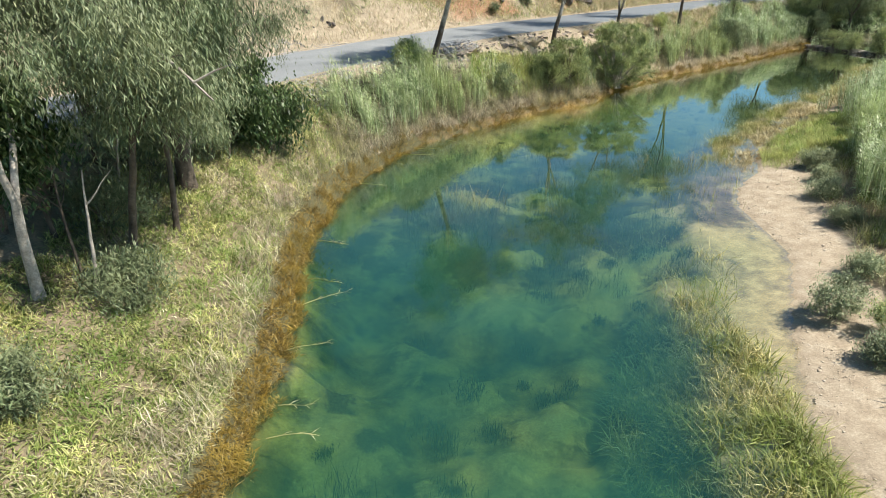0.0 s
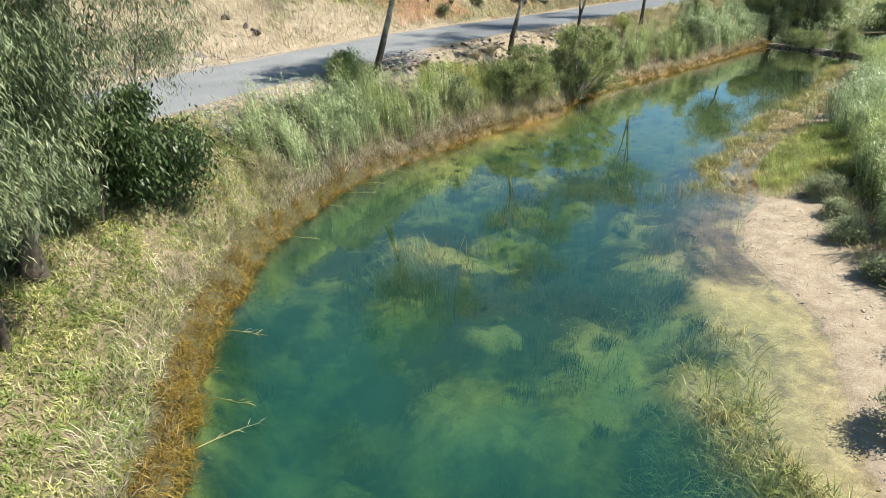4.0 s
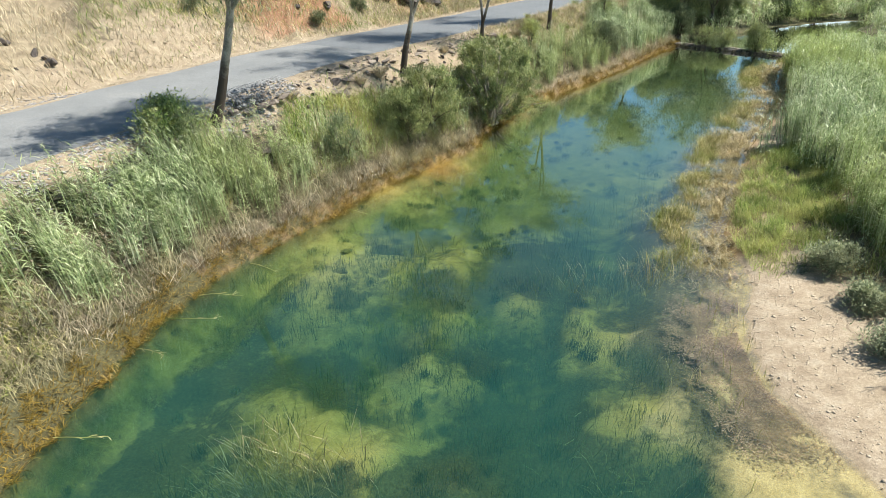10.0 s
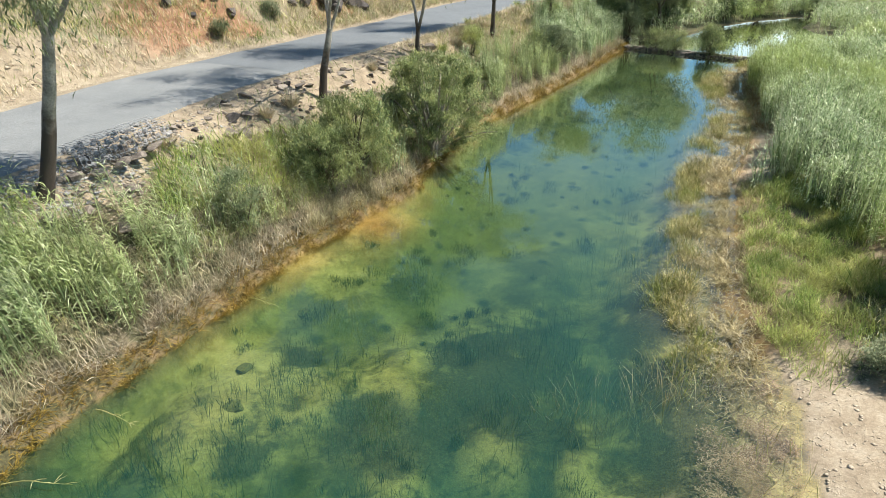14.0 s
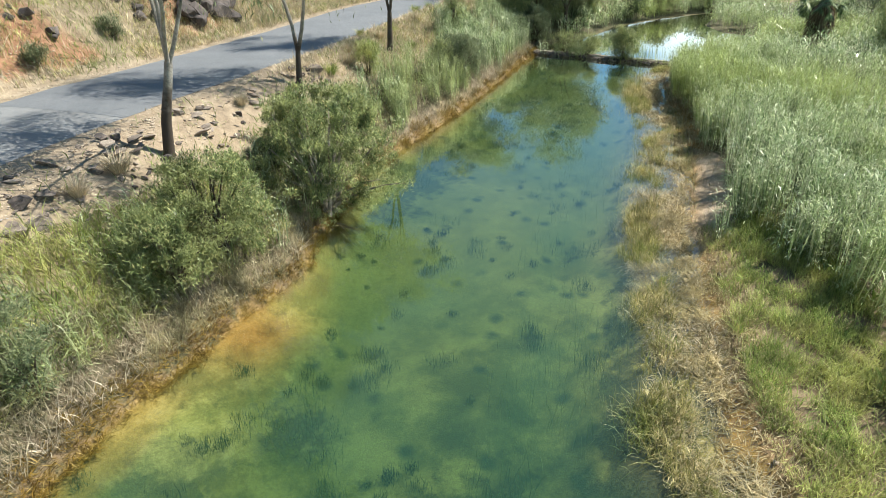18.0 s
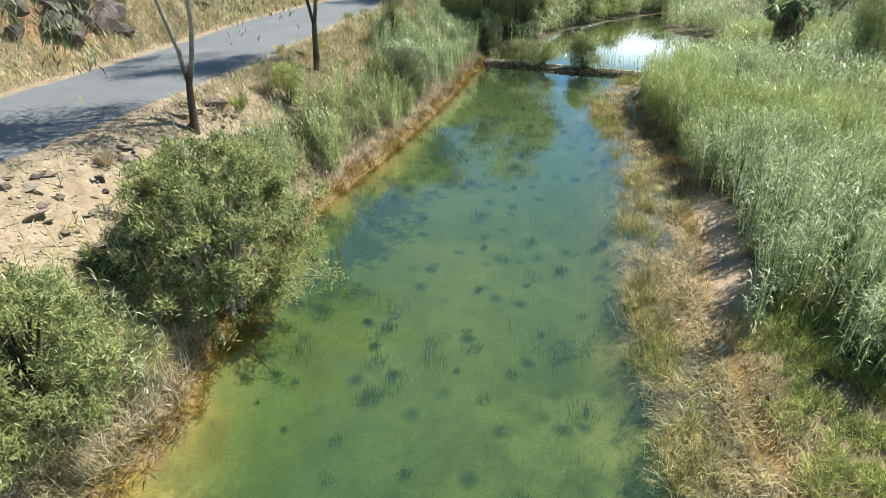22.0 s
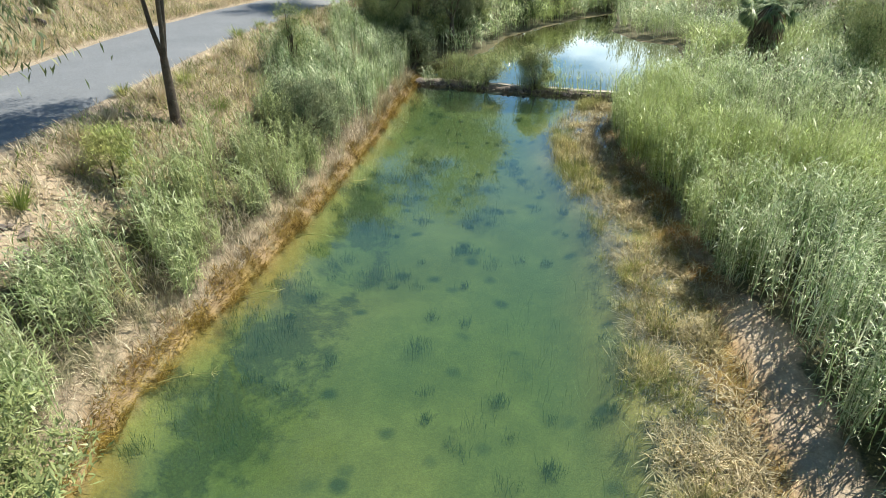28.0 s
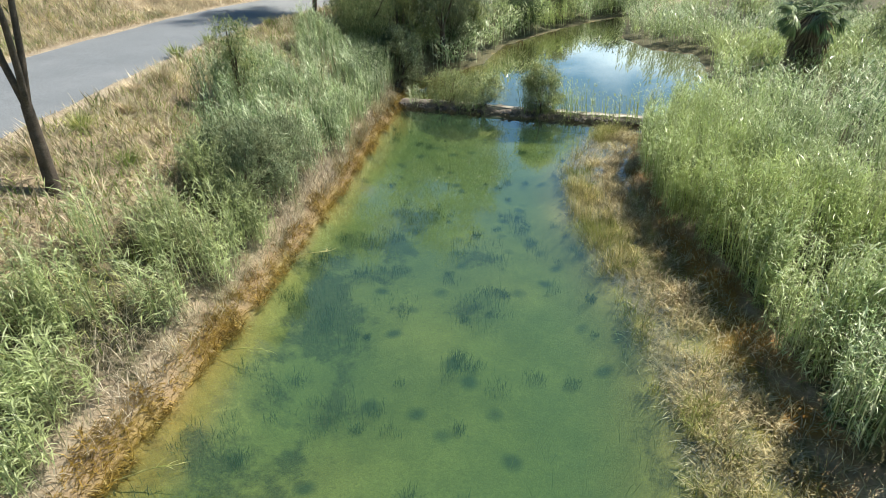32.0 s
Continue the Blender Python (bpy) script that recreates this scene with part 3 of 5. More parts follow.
def blade_arrays(P, az, length, width, th0, th1, seg=2, taper=1.0):
    """Strips that start at P, bend from th0 to th1 (radians off the vertical) and end in a point."""
    if seg == 0:
        return lozenges(P, az, length, width, th0, th1)
    N = len(P)
    az, length, width, th0, th1 = (np.broadcast_to(np.asarray(v, float), (N,)) for v in (az, length, width, th0, th1))
    hx, hy = np.cos(az), np.sin(az)
    turn = az + np.random.uniform(-0.9, 0.9, N)
    sx, sy = -np.sin(turn), np.cos(turn)
    pos = P.astype(float).copy()
    rows = np.zeros((N, seg + 1, 2, 3))
    for k in range(seg + 1):
        s = k / seg
        wd = width * ((0.55 + 1.2 * s) if s < 0.4 else 1.0) * (1 - s ** 2 * taper) * 0.5
        off = np.stack([sx * wd, sy * wd, np.zeros(N)], 1)
        rows[:, k, 0], rows[:, k, 1] = pos - off, pos + off
        th = th0 + (th1 - th0) * (k + 0.5) / seg
        stp = length / seg
        pos = pos + np.stack([hx * np.sin(th) * stp, hy * np.sin(th) * stp, np.cos(th) * stp], 1)
    verts = rows.reshape(-1, 3)
    base = np.arange(N)[:, None] * (2 * (seg + 1)) + (np.arange(seg) * 2)[None, :]
    base = base.reshape(-1, 1)
    faces = base + np.array([[0, 1, 3, 2]])
    return verts, faces


def lozenges(P, az, length, width, th0, th1):
    """Bent blades of one four-sided face each, for leaves and far grass."""
    N = len(P)
    az, length, width, th0, th1 = (np.broadcast_to(np.asarray(v, float), (N,)) for v in (az, length, width, th0, th1))
    turn = az + np.random.uniform(-0.9, 0.9, N)
    off = np.stack([-np.sin(turn), np.cos(turn), np.zeros(N)], 1) * (width * 0.55)[:, None]
    step = lambda th, s: np.stack([np.cos(az) * np.sin(th) * s, np.sin(az) * np.sin(th) * s, np.cos(th) * s], 1)
    mid = P + step(th0 * 0.75 + th1 * 0.25, length * 0.5)
    tip = mid + step(th0 * 0.25 + th1 * 0.75, length * 0.5)
    V = np.stack([P, mid - off, tip, mid + off], 1).reshape(-1, 3)
    return V, np.arange(4 * N).reshape(N, 4)


def join_arrays(items):
    vs, fs, o = [], [], 0
    for v, f in items:
        vs.append(v)
        fs.append(f + o)
        o += len(v)
    return np.vstack(vs), np.vstack(fs)


RX0, RY0, RSTEP = -44.0, -2.0, 0.2
_gx, _gy = np.meshgrid(np.arange(RX0, 114, RSTEP), np.arange(RY0, 124, RSTEP))
_rows = [survey(a, b) for a, b in zip(np.array_split(_gx.ravel(), 12), np.array_split(_gy.ravel(), 12))]
RASTER = {k: np.concatenate([r[k] for r in _rows]).reshape(_gx.shape) for k in _rows[0]}


def lookup(x, y):
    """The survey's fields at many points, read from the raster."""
    u, v = (x - RX0) / RSTEP, (y - RY0) / RSTEP
    h, w = _gx.shape
    iu, iv = np.clip(u.astype(int), 0, w - 2), np.clip(v.astype(int), 0, h - 2)
    fu, fv = np.clip(u - iu, 0, 1), np.clip(v - iv, 0, 1)
    near = (np.clip(np.rint(v).astype(int), 0, h - 1), np.clip(np.rint(u).astype(int), 0, w - 1))
    out = {}
    for k, a in RASTER.items():
        if a.dtype == bool:
            out[k] = a[near]
        else:
            out[k] = (a[iv, iu] * (1 - fu) + a[iv, iu + 1] * fu) * (1 - fv) + (a[iv + 1, iu] * (1 - fu) + a[iv + 1, iu + 1] * fu) * fv
    return out


def scatter(box, density, keep):
    """Random points in the box (x0, y0, x1, y1), so many a square metre, thinned by keep(field, x, y), a chance from 0 to 1."""
    x0, y0, x1, y1 = box
    n = int((x1 - x0) * (y1 - y0) * density)
    x, y = np.random.uniform(x0, x1, n), np.random.uniform(y0, y1, n)
    f = lookup(x, y)
    c = keep(f, x, y) > np.random.rand(n)
    return np.stack([x[c], y[c], f["z"][c]], 1)


WIND = math.radians(200)


def grass_field(name, box, density, keep, mat, length, width, label, category, bend=(0.15, 1.2), seg=2, clump=0.0, wind=0.35, sink=0.03, afloat=False, lying=0.0):
    P = scatter(box, density, keep)
    if clump:
        P[:, :2] += np.random.normal(0, clump, (len(P), 2))
    n = len(P)
    P[:, 2] -= sink
    if afloat:
        P[:, 2] = np.maximum(P[:, 2], -0.05)
    az = np.random.uniform(0, 2 * np.pi, n)
    ww = np.random.rand(n) < wind
    az[ww] = WIND + np.random.normal(0, 0.6, ww.sum())
    tall = length * np.random.uniform(0.55, 1.25, n) * (0.6 + 0.8 * vnoise(P[:, 0], P[:, 1], 0.6, 2, 9))
    th0 = np.random.uniform(lying, max(lying, bend[0] * 2), n)
    th1 = th0 + np.random.uniform(0.3, 1.0, n) * bend[1]
    v, f = blade_arrays(P, az, tall, width * np.random.uniform(0.7, 1.3, n), th0, th1, seg)
    ob = mesh_object(name, v, f, mat)
    return tagged(ob, label, category, kind="stuff")


def reed_field(name, box, density, keep, mat, height, label, leaves=7, leaf=0.5, width=0.028, category="reeds", low=0.3, seg=0, sway=0.45, even=0.0):
    """Reed stems in loose sheaves with alternate drooping leaves, swept by the wind. even: how level the bed's top is, from 0 to 1."""
    P = scatter(box, density * 1.8, lambda f, x, y: keep(f, x, y) * (0.1 + 0.9 * sstep(0.40, 0.52, vnoise(x, y, 1.0, 2, 33))))
    n = len(P)
    roll = 0.42 + 1.1 * vnoise(P[:, 0], P[:, 1], 0.42, 3, 4)
    h = height * np.random.uniform(0.74, 1.12, n) * (roll * (1 - even) + even * (0.55 + 0.9 * vnoise(P[:, 0], P[:, 1], 0.8, 2, 5)))
    az = WIND + np.random.normal(0, 0.6, n)
    lean = np.random.uniform(0.02, 0.26, n)
    top = np.stack([np.cos(az) * np.sin(lean), np.sin(az) * np.sin(lean), np.cos(lean)], 1)
    items = [blade_arrays(P, az, h * 0.97, 0.02, lean, lean + 0.05, seg if seg else 1, 0.5)]
    sweep = WIND + 2.2 * (vnoise(P[:, 0], P[:, 1], 0.35, 2, 37) - 0.5)
    for k in range(leaves):
        s = low + (1 - low) * (k + np.random.rand(n)) / leaves
        Q = P + top * (h * s)[:, None]
        a = np.random.uniform(0, 2 * np.pi, n)
        blow = np.random.rand(n) < sway
        a[blow] = sweep[blow] + np.random.normal(0, 0.45, blow.sum())
        up = np.random.uniform(0.45, 1.25, n) * (1.25 - 0.55 * s)
        items.append(blade_arrays(Q, a, leaf * np.random.uniform(0.6, 1.3, n), width * np.random.uniform(0.7, 1.3, n), up, up + np.random.uniform(0.4, 1.2, n), seg))
    if not seg:
        items[0] = blade_arrays(P, az, h * 0.97, 0.03, lean, lean + 0.05, 0)
    v, f = join_arrays(items)
    return tagged(mesh_object(name, v, f, mat), label, category, kind="stuff")


def weed_tufts(name, box, density, keep, mat, blades, height, spread, width, label):
    """Bushy dark tufts that stand on the lake bed and stay under the surface."""
    C = scatter(box, density, keep)
    k = np.random.randint(blades // 2, blades * 2, len(C))
    big = np.repeat(np.random.lognormal(0, 0.35, len(C)), k)
    P = np.repeat(C, k, 0)
    n = len(P)
    P[:, :2] += np.random.normal(0, 1, (n, 2)) * (spread * big)[:, None]
    room = np.maximum(0.08, -0.06 - P[:, 2])
    L = np.minimum(height * big * np.random.uniform(0.5, 1.2, n), room)
    th = np.abs(np.random.normal(0, 0.2, n))
    v, f = blade_arrays(P, np.random.uniform(0, 6.28, n), L, width * np.random.uniform(0.7, 1.4, n), th, th + np.random.uniform(0.0, 0.6, n), 0)
    return tagged(mesh_object(name, v, f, mat), label, "weeds", kind="stuff")


# ---- setting ----


# dark weed on the bed
WEED_BEDS = [(6.9, 27.8, 1.9), (8.2, 25.2, 1.9), (5.6, 24.4, 1.5), (9.8, 24.8, 1.0), (10.0, 34.4, 0.9), (2.0, 26.6, 0.9), (-2.4, 28.6, 0.8), (-3.0, 14.4, 0.6), (-1.9, 12.8, 0.6), (2.0, 23.6, 1.0), (4.2, 26.0, 1.2), (-0.4, 21.2, 1.0), (7.4, 16.4, 0.8), (9.6, 42.0, 1.2), (10.3, 37.2, 0.8), (6.6, 35.3, 0.8), (6.8, 33.8, 0.7), (8.9, 35.0, 0.7), (9.7, 37.9, 0.5), (3.2, 34.8, 0.6), (5.5, 38.8, 0.6), (12.0, 29.0, 1.0)]
WEED_BEDS += [(14.4, 42.5, 0.5), (17.4, 42.2, 0.5), (12.8, 44.0, 0.5), (20.4, 55.4, 0.6), (19.0, 50.7, 0.4), (24.4, 51.5, 0.5), (22.1, 46.0, 0.8), (26.5, 60.8, 0.7), (27.2, 59.5, 0.6), (29.3, 63.2, 0.9), (30.7, 65.0, 1.0), (31.4, 62.0, 0.5), (22.3, 58.3, 1.0), (23.1, 57.8, 0.8), (24.4, 59.9, 0.7), (33.6, 65.6, 0.8), (36.0, 66.6, 1.0), (20.0, 57.0, 0.9), (33.2, 60.4, 0.9), (35.4, 62.6, 0.9)]


def weed_spots(f, x, y):
    a = np.zeros_like(x)
    for cx, cy, cr in WEED_BEDS:
        a = np.maximum(a, 1.2 * np.exp(-((x - cx) ** 2 + (y - cy) ** 2) / cr ** 2) - 0.12)
    return np.where(f["lake"], a, 0)


def build_ground():
    def axis(a, b, step, lo, hi, fine):
        core = [a]
        while core[-1] < b:
            core.append(core[-1] + (fine if lo < core[-1] < hi else step))
        core = np.array(core)
        out = np.cumsum(step * 1.25 ** np.arange(1, 33))
        out = out[out < 2500]
        return np.concatenate([(a - out)[::-1], core, b + out])
    xs, ys = axis(-34, 92, 0.6, -6, 20, 0.32), axis(-8, 122, 0.6, 8, 46, 0.32)
    X, Y = np.meshgrid(xs, ys)
    x, y = X.ravel(), Y.ravel()
    parts_ = [survey(x[k:k + 60000], y[k:k + 60000]) for k in range(0, len(x), 60000)]
    f = {k: np.concatenate([p_[k] for p_ in parts_]) for k in parts_[0]}
    nx, ny = len(xs), len(ys)
    i = np.arange(nx * ny).reshape(ny, nx)
    faces = np.stack([i[:-1, :-1], i[:-1, 1:], i[1:, 1:], i[1:, :-1]], -1).reshape(-1, 4)
    ob = mesh_object("ground", np.stack([x, y, f["z"]], 1), faces, M_GROUND, smooth=True)
    land = ~f["lake"] & ~f["pond"]
    zone, zone_b = np.zeros((len(x), 4), np.float32), np.zeros((len(x), 4), np.float32)
    zone[:, 3] = 1
    wob = (f["n1"] - 0.5) * 3
    zone[:, 0] = np.where(f["hill"], 1.0, np.where(f["left"], np.where(f["w"] < 1.2, 0.8, 0.5), 0.25)) * np.where(land, 1, 0)
    beach = f["right"] & (y < 33 + wob) & (f["e"] < 2.6 + 1.0 * sstep(18, 25, y) + 0.6 * wob)
    strip = f["right"] & (y >= 42.5) & (f["e"] < np.where(y < 50, 1.6, 1.2) + 0.3 * wob)
    shoal = f["lake"] & (f["e"] < f["w"]) & (f["depth"] < 0.45) & (y < 33)
    verge = (f["road"] > ROAD_HALF - 0.3) & (f["road"] < ROAD_HALF + 1.6 + wob * 0.5)
    zone[:, 1] = np.where(beach | strip, 0.95, np.where(shoal, 0.6 - 0.15 * sstep(18, 22, y), np.where(verge | (f["left"] & (f["road"] < ROAD_HALF + 4.2 + wob) & (f["w"] > 2.0) & (y > 42) & (y < 64)), 0.6, 0)))
    zone_b[:, 3] = np.where(f["lake"], np.maximum(f["shoal"], np.where(shoal, 0.5, 0)), 0)
    zone[:, 2] = np.where(land & f["left"] & (f["w"] < 0.7 - 0.3 * sstep(27, 33, y)), 0.4, 0) + np.where(f["lake"] & (f["depth"] < 0.55) & (f["w"] < f["e"]) & (f["w"] < 0.9 + 0.5 * wob), (0.2 + 0.5 * f["n2"]) * sstep(0.3, 0.55, vnoise(x, y, 0.3, 3, 51)), 0) + np.where(f["right"] & (f["e"] < 0.5) & (y > 33), 0.35, 0) * sstep(0.4, 0.55, f["n1"]) + np.where(f["lake"] & (f["e"] < 1.0) & (y > 33), 0.7, 0) * sstep(0.4, 0.55, f["n1"]) + np.where(f["right"] & (f["e"] < 0.9) & (y > 49.5) & (y < 63), 0.8 * sstep(0.3, 0.45, f["n2"]), 0)
    zone[:, 2] = np.maximum(zone[:, 2], np.where(f["lake"] & (f["depth"] < 0.8), 1.0 * np.exp(-((x - 9.7) ** 2 + (y - 45.3) ** 2) / 3.2), 0))
    zone_b[:, 0] = np.where(land, 0, 1)
    zone_b[:, 1] = np.where(f["hill"] & (f["road"] > ROAD_HALF + 2) & (f["road"] < ROAD_HALF + 7), 0.7 * sstep(0.5, 0.62, vnoise(x, y, 0.2, 3, 8)) * sstep(58, 63, y) * (1 - sstep(74, 80, y)), 0)
    # third mask: reed-bed shade painted dark on the ground, then weed on the bed
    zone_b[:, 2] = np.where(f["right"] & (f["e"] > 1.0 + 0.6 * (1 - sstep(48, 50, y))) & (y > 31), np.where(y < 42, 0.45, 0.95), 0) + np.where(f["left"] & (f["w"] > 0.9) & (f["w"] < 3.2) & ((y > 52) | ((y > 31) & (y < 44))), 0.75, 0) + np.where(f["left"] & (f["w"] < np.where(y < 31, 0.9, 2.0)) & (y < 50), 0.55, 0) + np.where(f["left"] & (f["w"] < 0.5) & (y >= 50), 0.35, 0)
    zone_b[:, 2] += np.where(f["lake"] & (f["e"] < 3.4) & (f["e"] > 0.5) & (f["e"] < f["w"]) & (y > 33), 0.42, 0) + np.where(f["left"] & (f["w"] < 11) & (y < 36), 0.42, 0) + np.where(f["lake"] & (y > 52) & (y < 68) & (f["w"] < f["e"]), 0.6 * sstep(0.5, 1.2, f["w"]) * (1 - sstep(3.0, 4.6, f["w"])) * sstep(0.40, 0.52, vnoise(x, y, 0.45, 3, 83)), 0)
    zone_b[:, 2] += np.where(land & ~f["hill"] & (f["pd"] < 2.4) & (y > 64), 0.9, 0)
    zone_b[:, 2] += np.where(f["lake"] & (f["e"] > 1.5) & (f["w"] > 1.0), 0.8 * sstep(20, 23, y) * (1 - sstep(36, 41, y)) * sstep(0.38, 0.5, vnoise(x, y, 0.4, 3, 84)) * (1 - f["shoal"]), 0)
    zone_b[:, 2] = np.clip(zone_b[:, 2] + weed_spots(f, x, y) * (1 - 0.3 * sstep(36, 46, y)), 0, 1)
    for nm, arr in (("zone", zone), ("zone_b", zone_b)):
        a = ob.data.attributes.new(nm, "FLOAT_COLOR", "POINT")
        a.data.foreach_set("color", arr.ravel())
    tagged(ob, "dry grassy banks and pale lake bed", "ground", kind="structure")
    # the water's sheets
    for nm, mask, level, mat, lab in (("water", "lake", 0.0, M_WATER, "still teal lake water, clear over the shallows"), ("pond_water", "pond", POND_Z, M_POND, "shallow still pond water mirroring the sky")):
        inner = f[mask].reshape(ny, nx)
        grow = inner.copy()
        for _ in range(2):
            g2 = grow.copy()
            g2[1:] |= grow[:-1]
            g2[:-1] |= grow[1:]
            g2[:, 1:] |= grow[:, :-1]
            g2[:, :-1] |= grow[:, 1:]
            grow = g2
        use = grow.ravel()
        if mask == "lake":
            dam_side = (x - 43.6) * (65.0 - 77.6) - (y - 77.6) * (51.4 - 43.6)
            use = use & ~((dam_side < 0) & (y > 60) & (x > 40))
        else:
            dam_side = (x - 44.0) * (65.2 - 77.8) - (y - 77.8) * (51.8 - 44.0)
            use = use & ~((dam_side > 0) & (x < 53))
        fs = faces[use[faces].all(1)]
        ids = np.unique(fs)
        remap = np.full(len(x), -1)
        remap[ids] = np.arange(len(ids))
        wo = mesh_object(nm, np.stack([x[ids], y[ids], np.full(len(ids), level)], 1), remap[fs], mat, smooth=True)
        dep = np.clip(level - f["z"][ids], 0, 3).astype(np.float32)
        a = wo.data.attributes.new("depth", "FLOAT", "POINT")
        a.data.foreach_set("value", dep)
        tagged(wo, lab, "water", kind="structure")


def build_road():
    line = smooth_line(ROAD, 1.0)
    tan = np.gradient(line, axis=0)
    tan /= np.linalg.norm(tan, axis=1)[:, None]
    nor = np.stack([-tan[:, 1], tan[:, 0]], 1)
    seams = (-90, 6.5, 41.5, 200)
    for k, (a, b) in enumerate(zip(seams[:-1], seams[1:])):
        sel = np.where((line[:, 0] >= a - 1.0) & (line[:, 0] < b + (0.3 if k < 2 else 0)))[0]
        c, nn = line[sel], nor[sel]
        offs = np.linspace(-1, 1, 7)
        V = []
        for p_, q in zip(c, nn):
            for o in offs:
                wob = (vnoise(np.array([p_[0] + 50 * o]), np.array([p_[1]]), 0.7, 3, 6)[0] - 0.5) * 0.5 if abs(o) == 1 else 0
                xy = p_ + q * (o * ROAD_HALF + wob)
                V.append((xy[0], xy[1], float(road_level(xy[0])) + 0.035 - 0.055 * o ** 4 + (0.006 if k == 1 else 0)))
        i = np.arange(len(V)).reshape(-1, 7)
        F = np.stack([i[:-1, :-1], i[:-1, 1:], i[1:, 1:], i[1:, :-1]], -1).reshape(-1, 4)
        tagged(mesh_object("road", V, F[:, ::-1], M_ROAD_NEW if k == 1 else M_ROAD, smooth=True), "narrow grey asphalt road without markings", "road", kind="structure")


build_ground()
build_road()

# ---- reeds and grasses ----
def along(a, b):
    return lambda y: sstep(a - 1.5, a + 1.5, y) * (1 - sstep(b - 1.5, b + 1.5, y))


# rusty sedge at the water's edge, and the dead reed behind it
grass_field("shore_sedge", (-9, 5, 46, 80), 1300, lambda f, x, y: np.where(f["lake"] & (f["w"] < 0.35 * sstep(0.35, 0.7, vnoise(x, y, 1.6, 2, 61))) & (f["w"] < f["e"]), 0.7, np.where(f["left"] & (f["w"] < (0.75 - 0.25 * sstep(27, 33, y)) * (0.5 + 1.0 * f["n2"])), 0.3 + 0.7 * sstep(0.34, 0.54, vnoise(x, y, 2.4, 2, 62)), 0)) * np.where(y > 40, 0.9, 1.0), M_FRINGE, 0.32, 0.018, "rusty orange sedge fringe lying over the waterline", "sedge", (0.75, 0.8), 0, afloat=True, lying=0.35)
grass_field("dead_reeds", (-9, 5, 46, 80), 620, lambda f, x, y: np.where(f["left"] & (f["w"] > 0.25 + 0.5 * (1 - sstep(27, 33, y))) & (f["w"] < 1.8 + 0.9 * (f["n2"] - 0.5)), 0.35 + 0.65 * sstep(0.32, 0.5, vnoise(x, y, 1.8, 2, 63)), 0) * np.where(y < 30, 0.22, 0.85) * (1 - 0.45 * sstep(48, 54, y)), M_STRAW, 0.7, 0.017, "bleached dead reed stems leaning along the bank", "reeds", (0.35, 1.2), 0)
# green reeds on the west bank
reed_field("reeds", (-8, 27, 14, 54), 34, lambda f, x, y: np.where(f["left"] & (f["w"] > 0.55 + 0.6 * (f["n2"] - 0.5)) & (f["w"] < 2.7 + 1.2 * (f["n1"] - 0.5)) & (f["road"] > ROAD_HALF + 2.2), 1.0, 0) * along(32.3, 53)(y) * (1 - 0.82 * sstep(41, 44, y)), M_REED, 1.9, "dense blue-green common reeds on the bank", 16, 0.36, 0.026, low=0.2, even=0.4)
reed_field("reeds", (13, 50, 50, 86), 28, lambda f, x, y: np.where(f["left"] & (f["w"] > 0.55 + 0.8 * (f["n2"] - 0.5)) & (f["w"] < 2.5 + 1.4 * (f["n1"] - 0.5) + 2.6 * sstep(66, 74, y)) & (f["road"] > ROAD_HALF + 3.4), 1.0, 0) * along(52, 82)(y), M_REED, 1.95, "dense grey-green common reeds on the bank", 16, 0.36, 0.028, low=0.2, even=0.3)
# yellow-green grass on the near west bank
grass_field("bank_grass", (-20, -2, 0, 36), 560, lambda f, x, y: (0.2 + 0.8 * sstep(0, 5, y)) * np.where(f["left"] & (f["w"] > 0.9) & (f["w"] < 7.0 + 5 * (f["n1"] - 0.5)) & (f["road"] > ROAD_HALF + 0.8), 0.38 + 0.62 * sstep(0.36, 0.56, vnoise(x, y, 1.5, 3, 41)), 0) * (1 - sstep(31, 34, y)), M_GRASS_YG, 0.30, 0.03, "tangled yellow-green bank grass, half dry", "grass", (0.5, 1.9), 0, 0.03, 0.1)
grass_field("bank_straw", (-16, -2, 0, 36), 330, lambda f, x, y: (0.2 + 0.8 * sstep(0, 5, y)) * np.where(f["left"] & (f["w"] > 0.8) & (f["w"] < 5.0 + 4 * (f["n1"] - 0.5)), 0.05 + 0.95 * sstep(0.40, 0.60, vnoise(x, y, 1.1, 3, 42)) * (0.35 + 0.65 * sstep(0.42, 0.58, vnoise(x, y, 0.3, 2, 43))), 0) * (1 - sstep(31, 34, y)), M_PALE, 0.32, 0.026, "bleached straw tangled through the bank grass", "grass", (0.6, 1.9), 0, 0.03, 0.1)
grass_field("bank_grass", (-8, 30, 50, 92), 80, lambda f, x, y: np.where(f["left"] & (f["w"] > 1.2) & (f["road"] > ROAD_HALF + 1.0), 0.9, 0) * np.where((y < 63) & (f["road"] < ROAD_HALF + 3.2 + 2 * (f["n1"] - 0.5)), 0.25, 1) * (0.4 + 0.6 * np.maximum(sstep(3.2, 4.6, f["road"] - ROAD_HALF + 3 * (f["n1"] - 0.5)), sstep(62, 66, y))), M_GRASS_YG, 0.55, 0.028, "dry and green grass on the road embankment", "grass", (0.4, 1.3), 0)
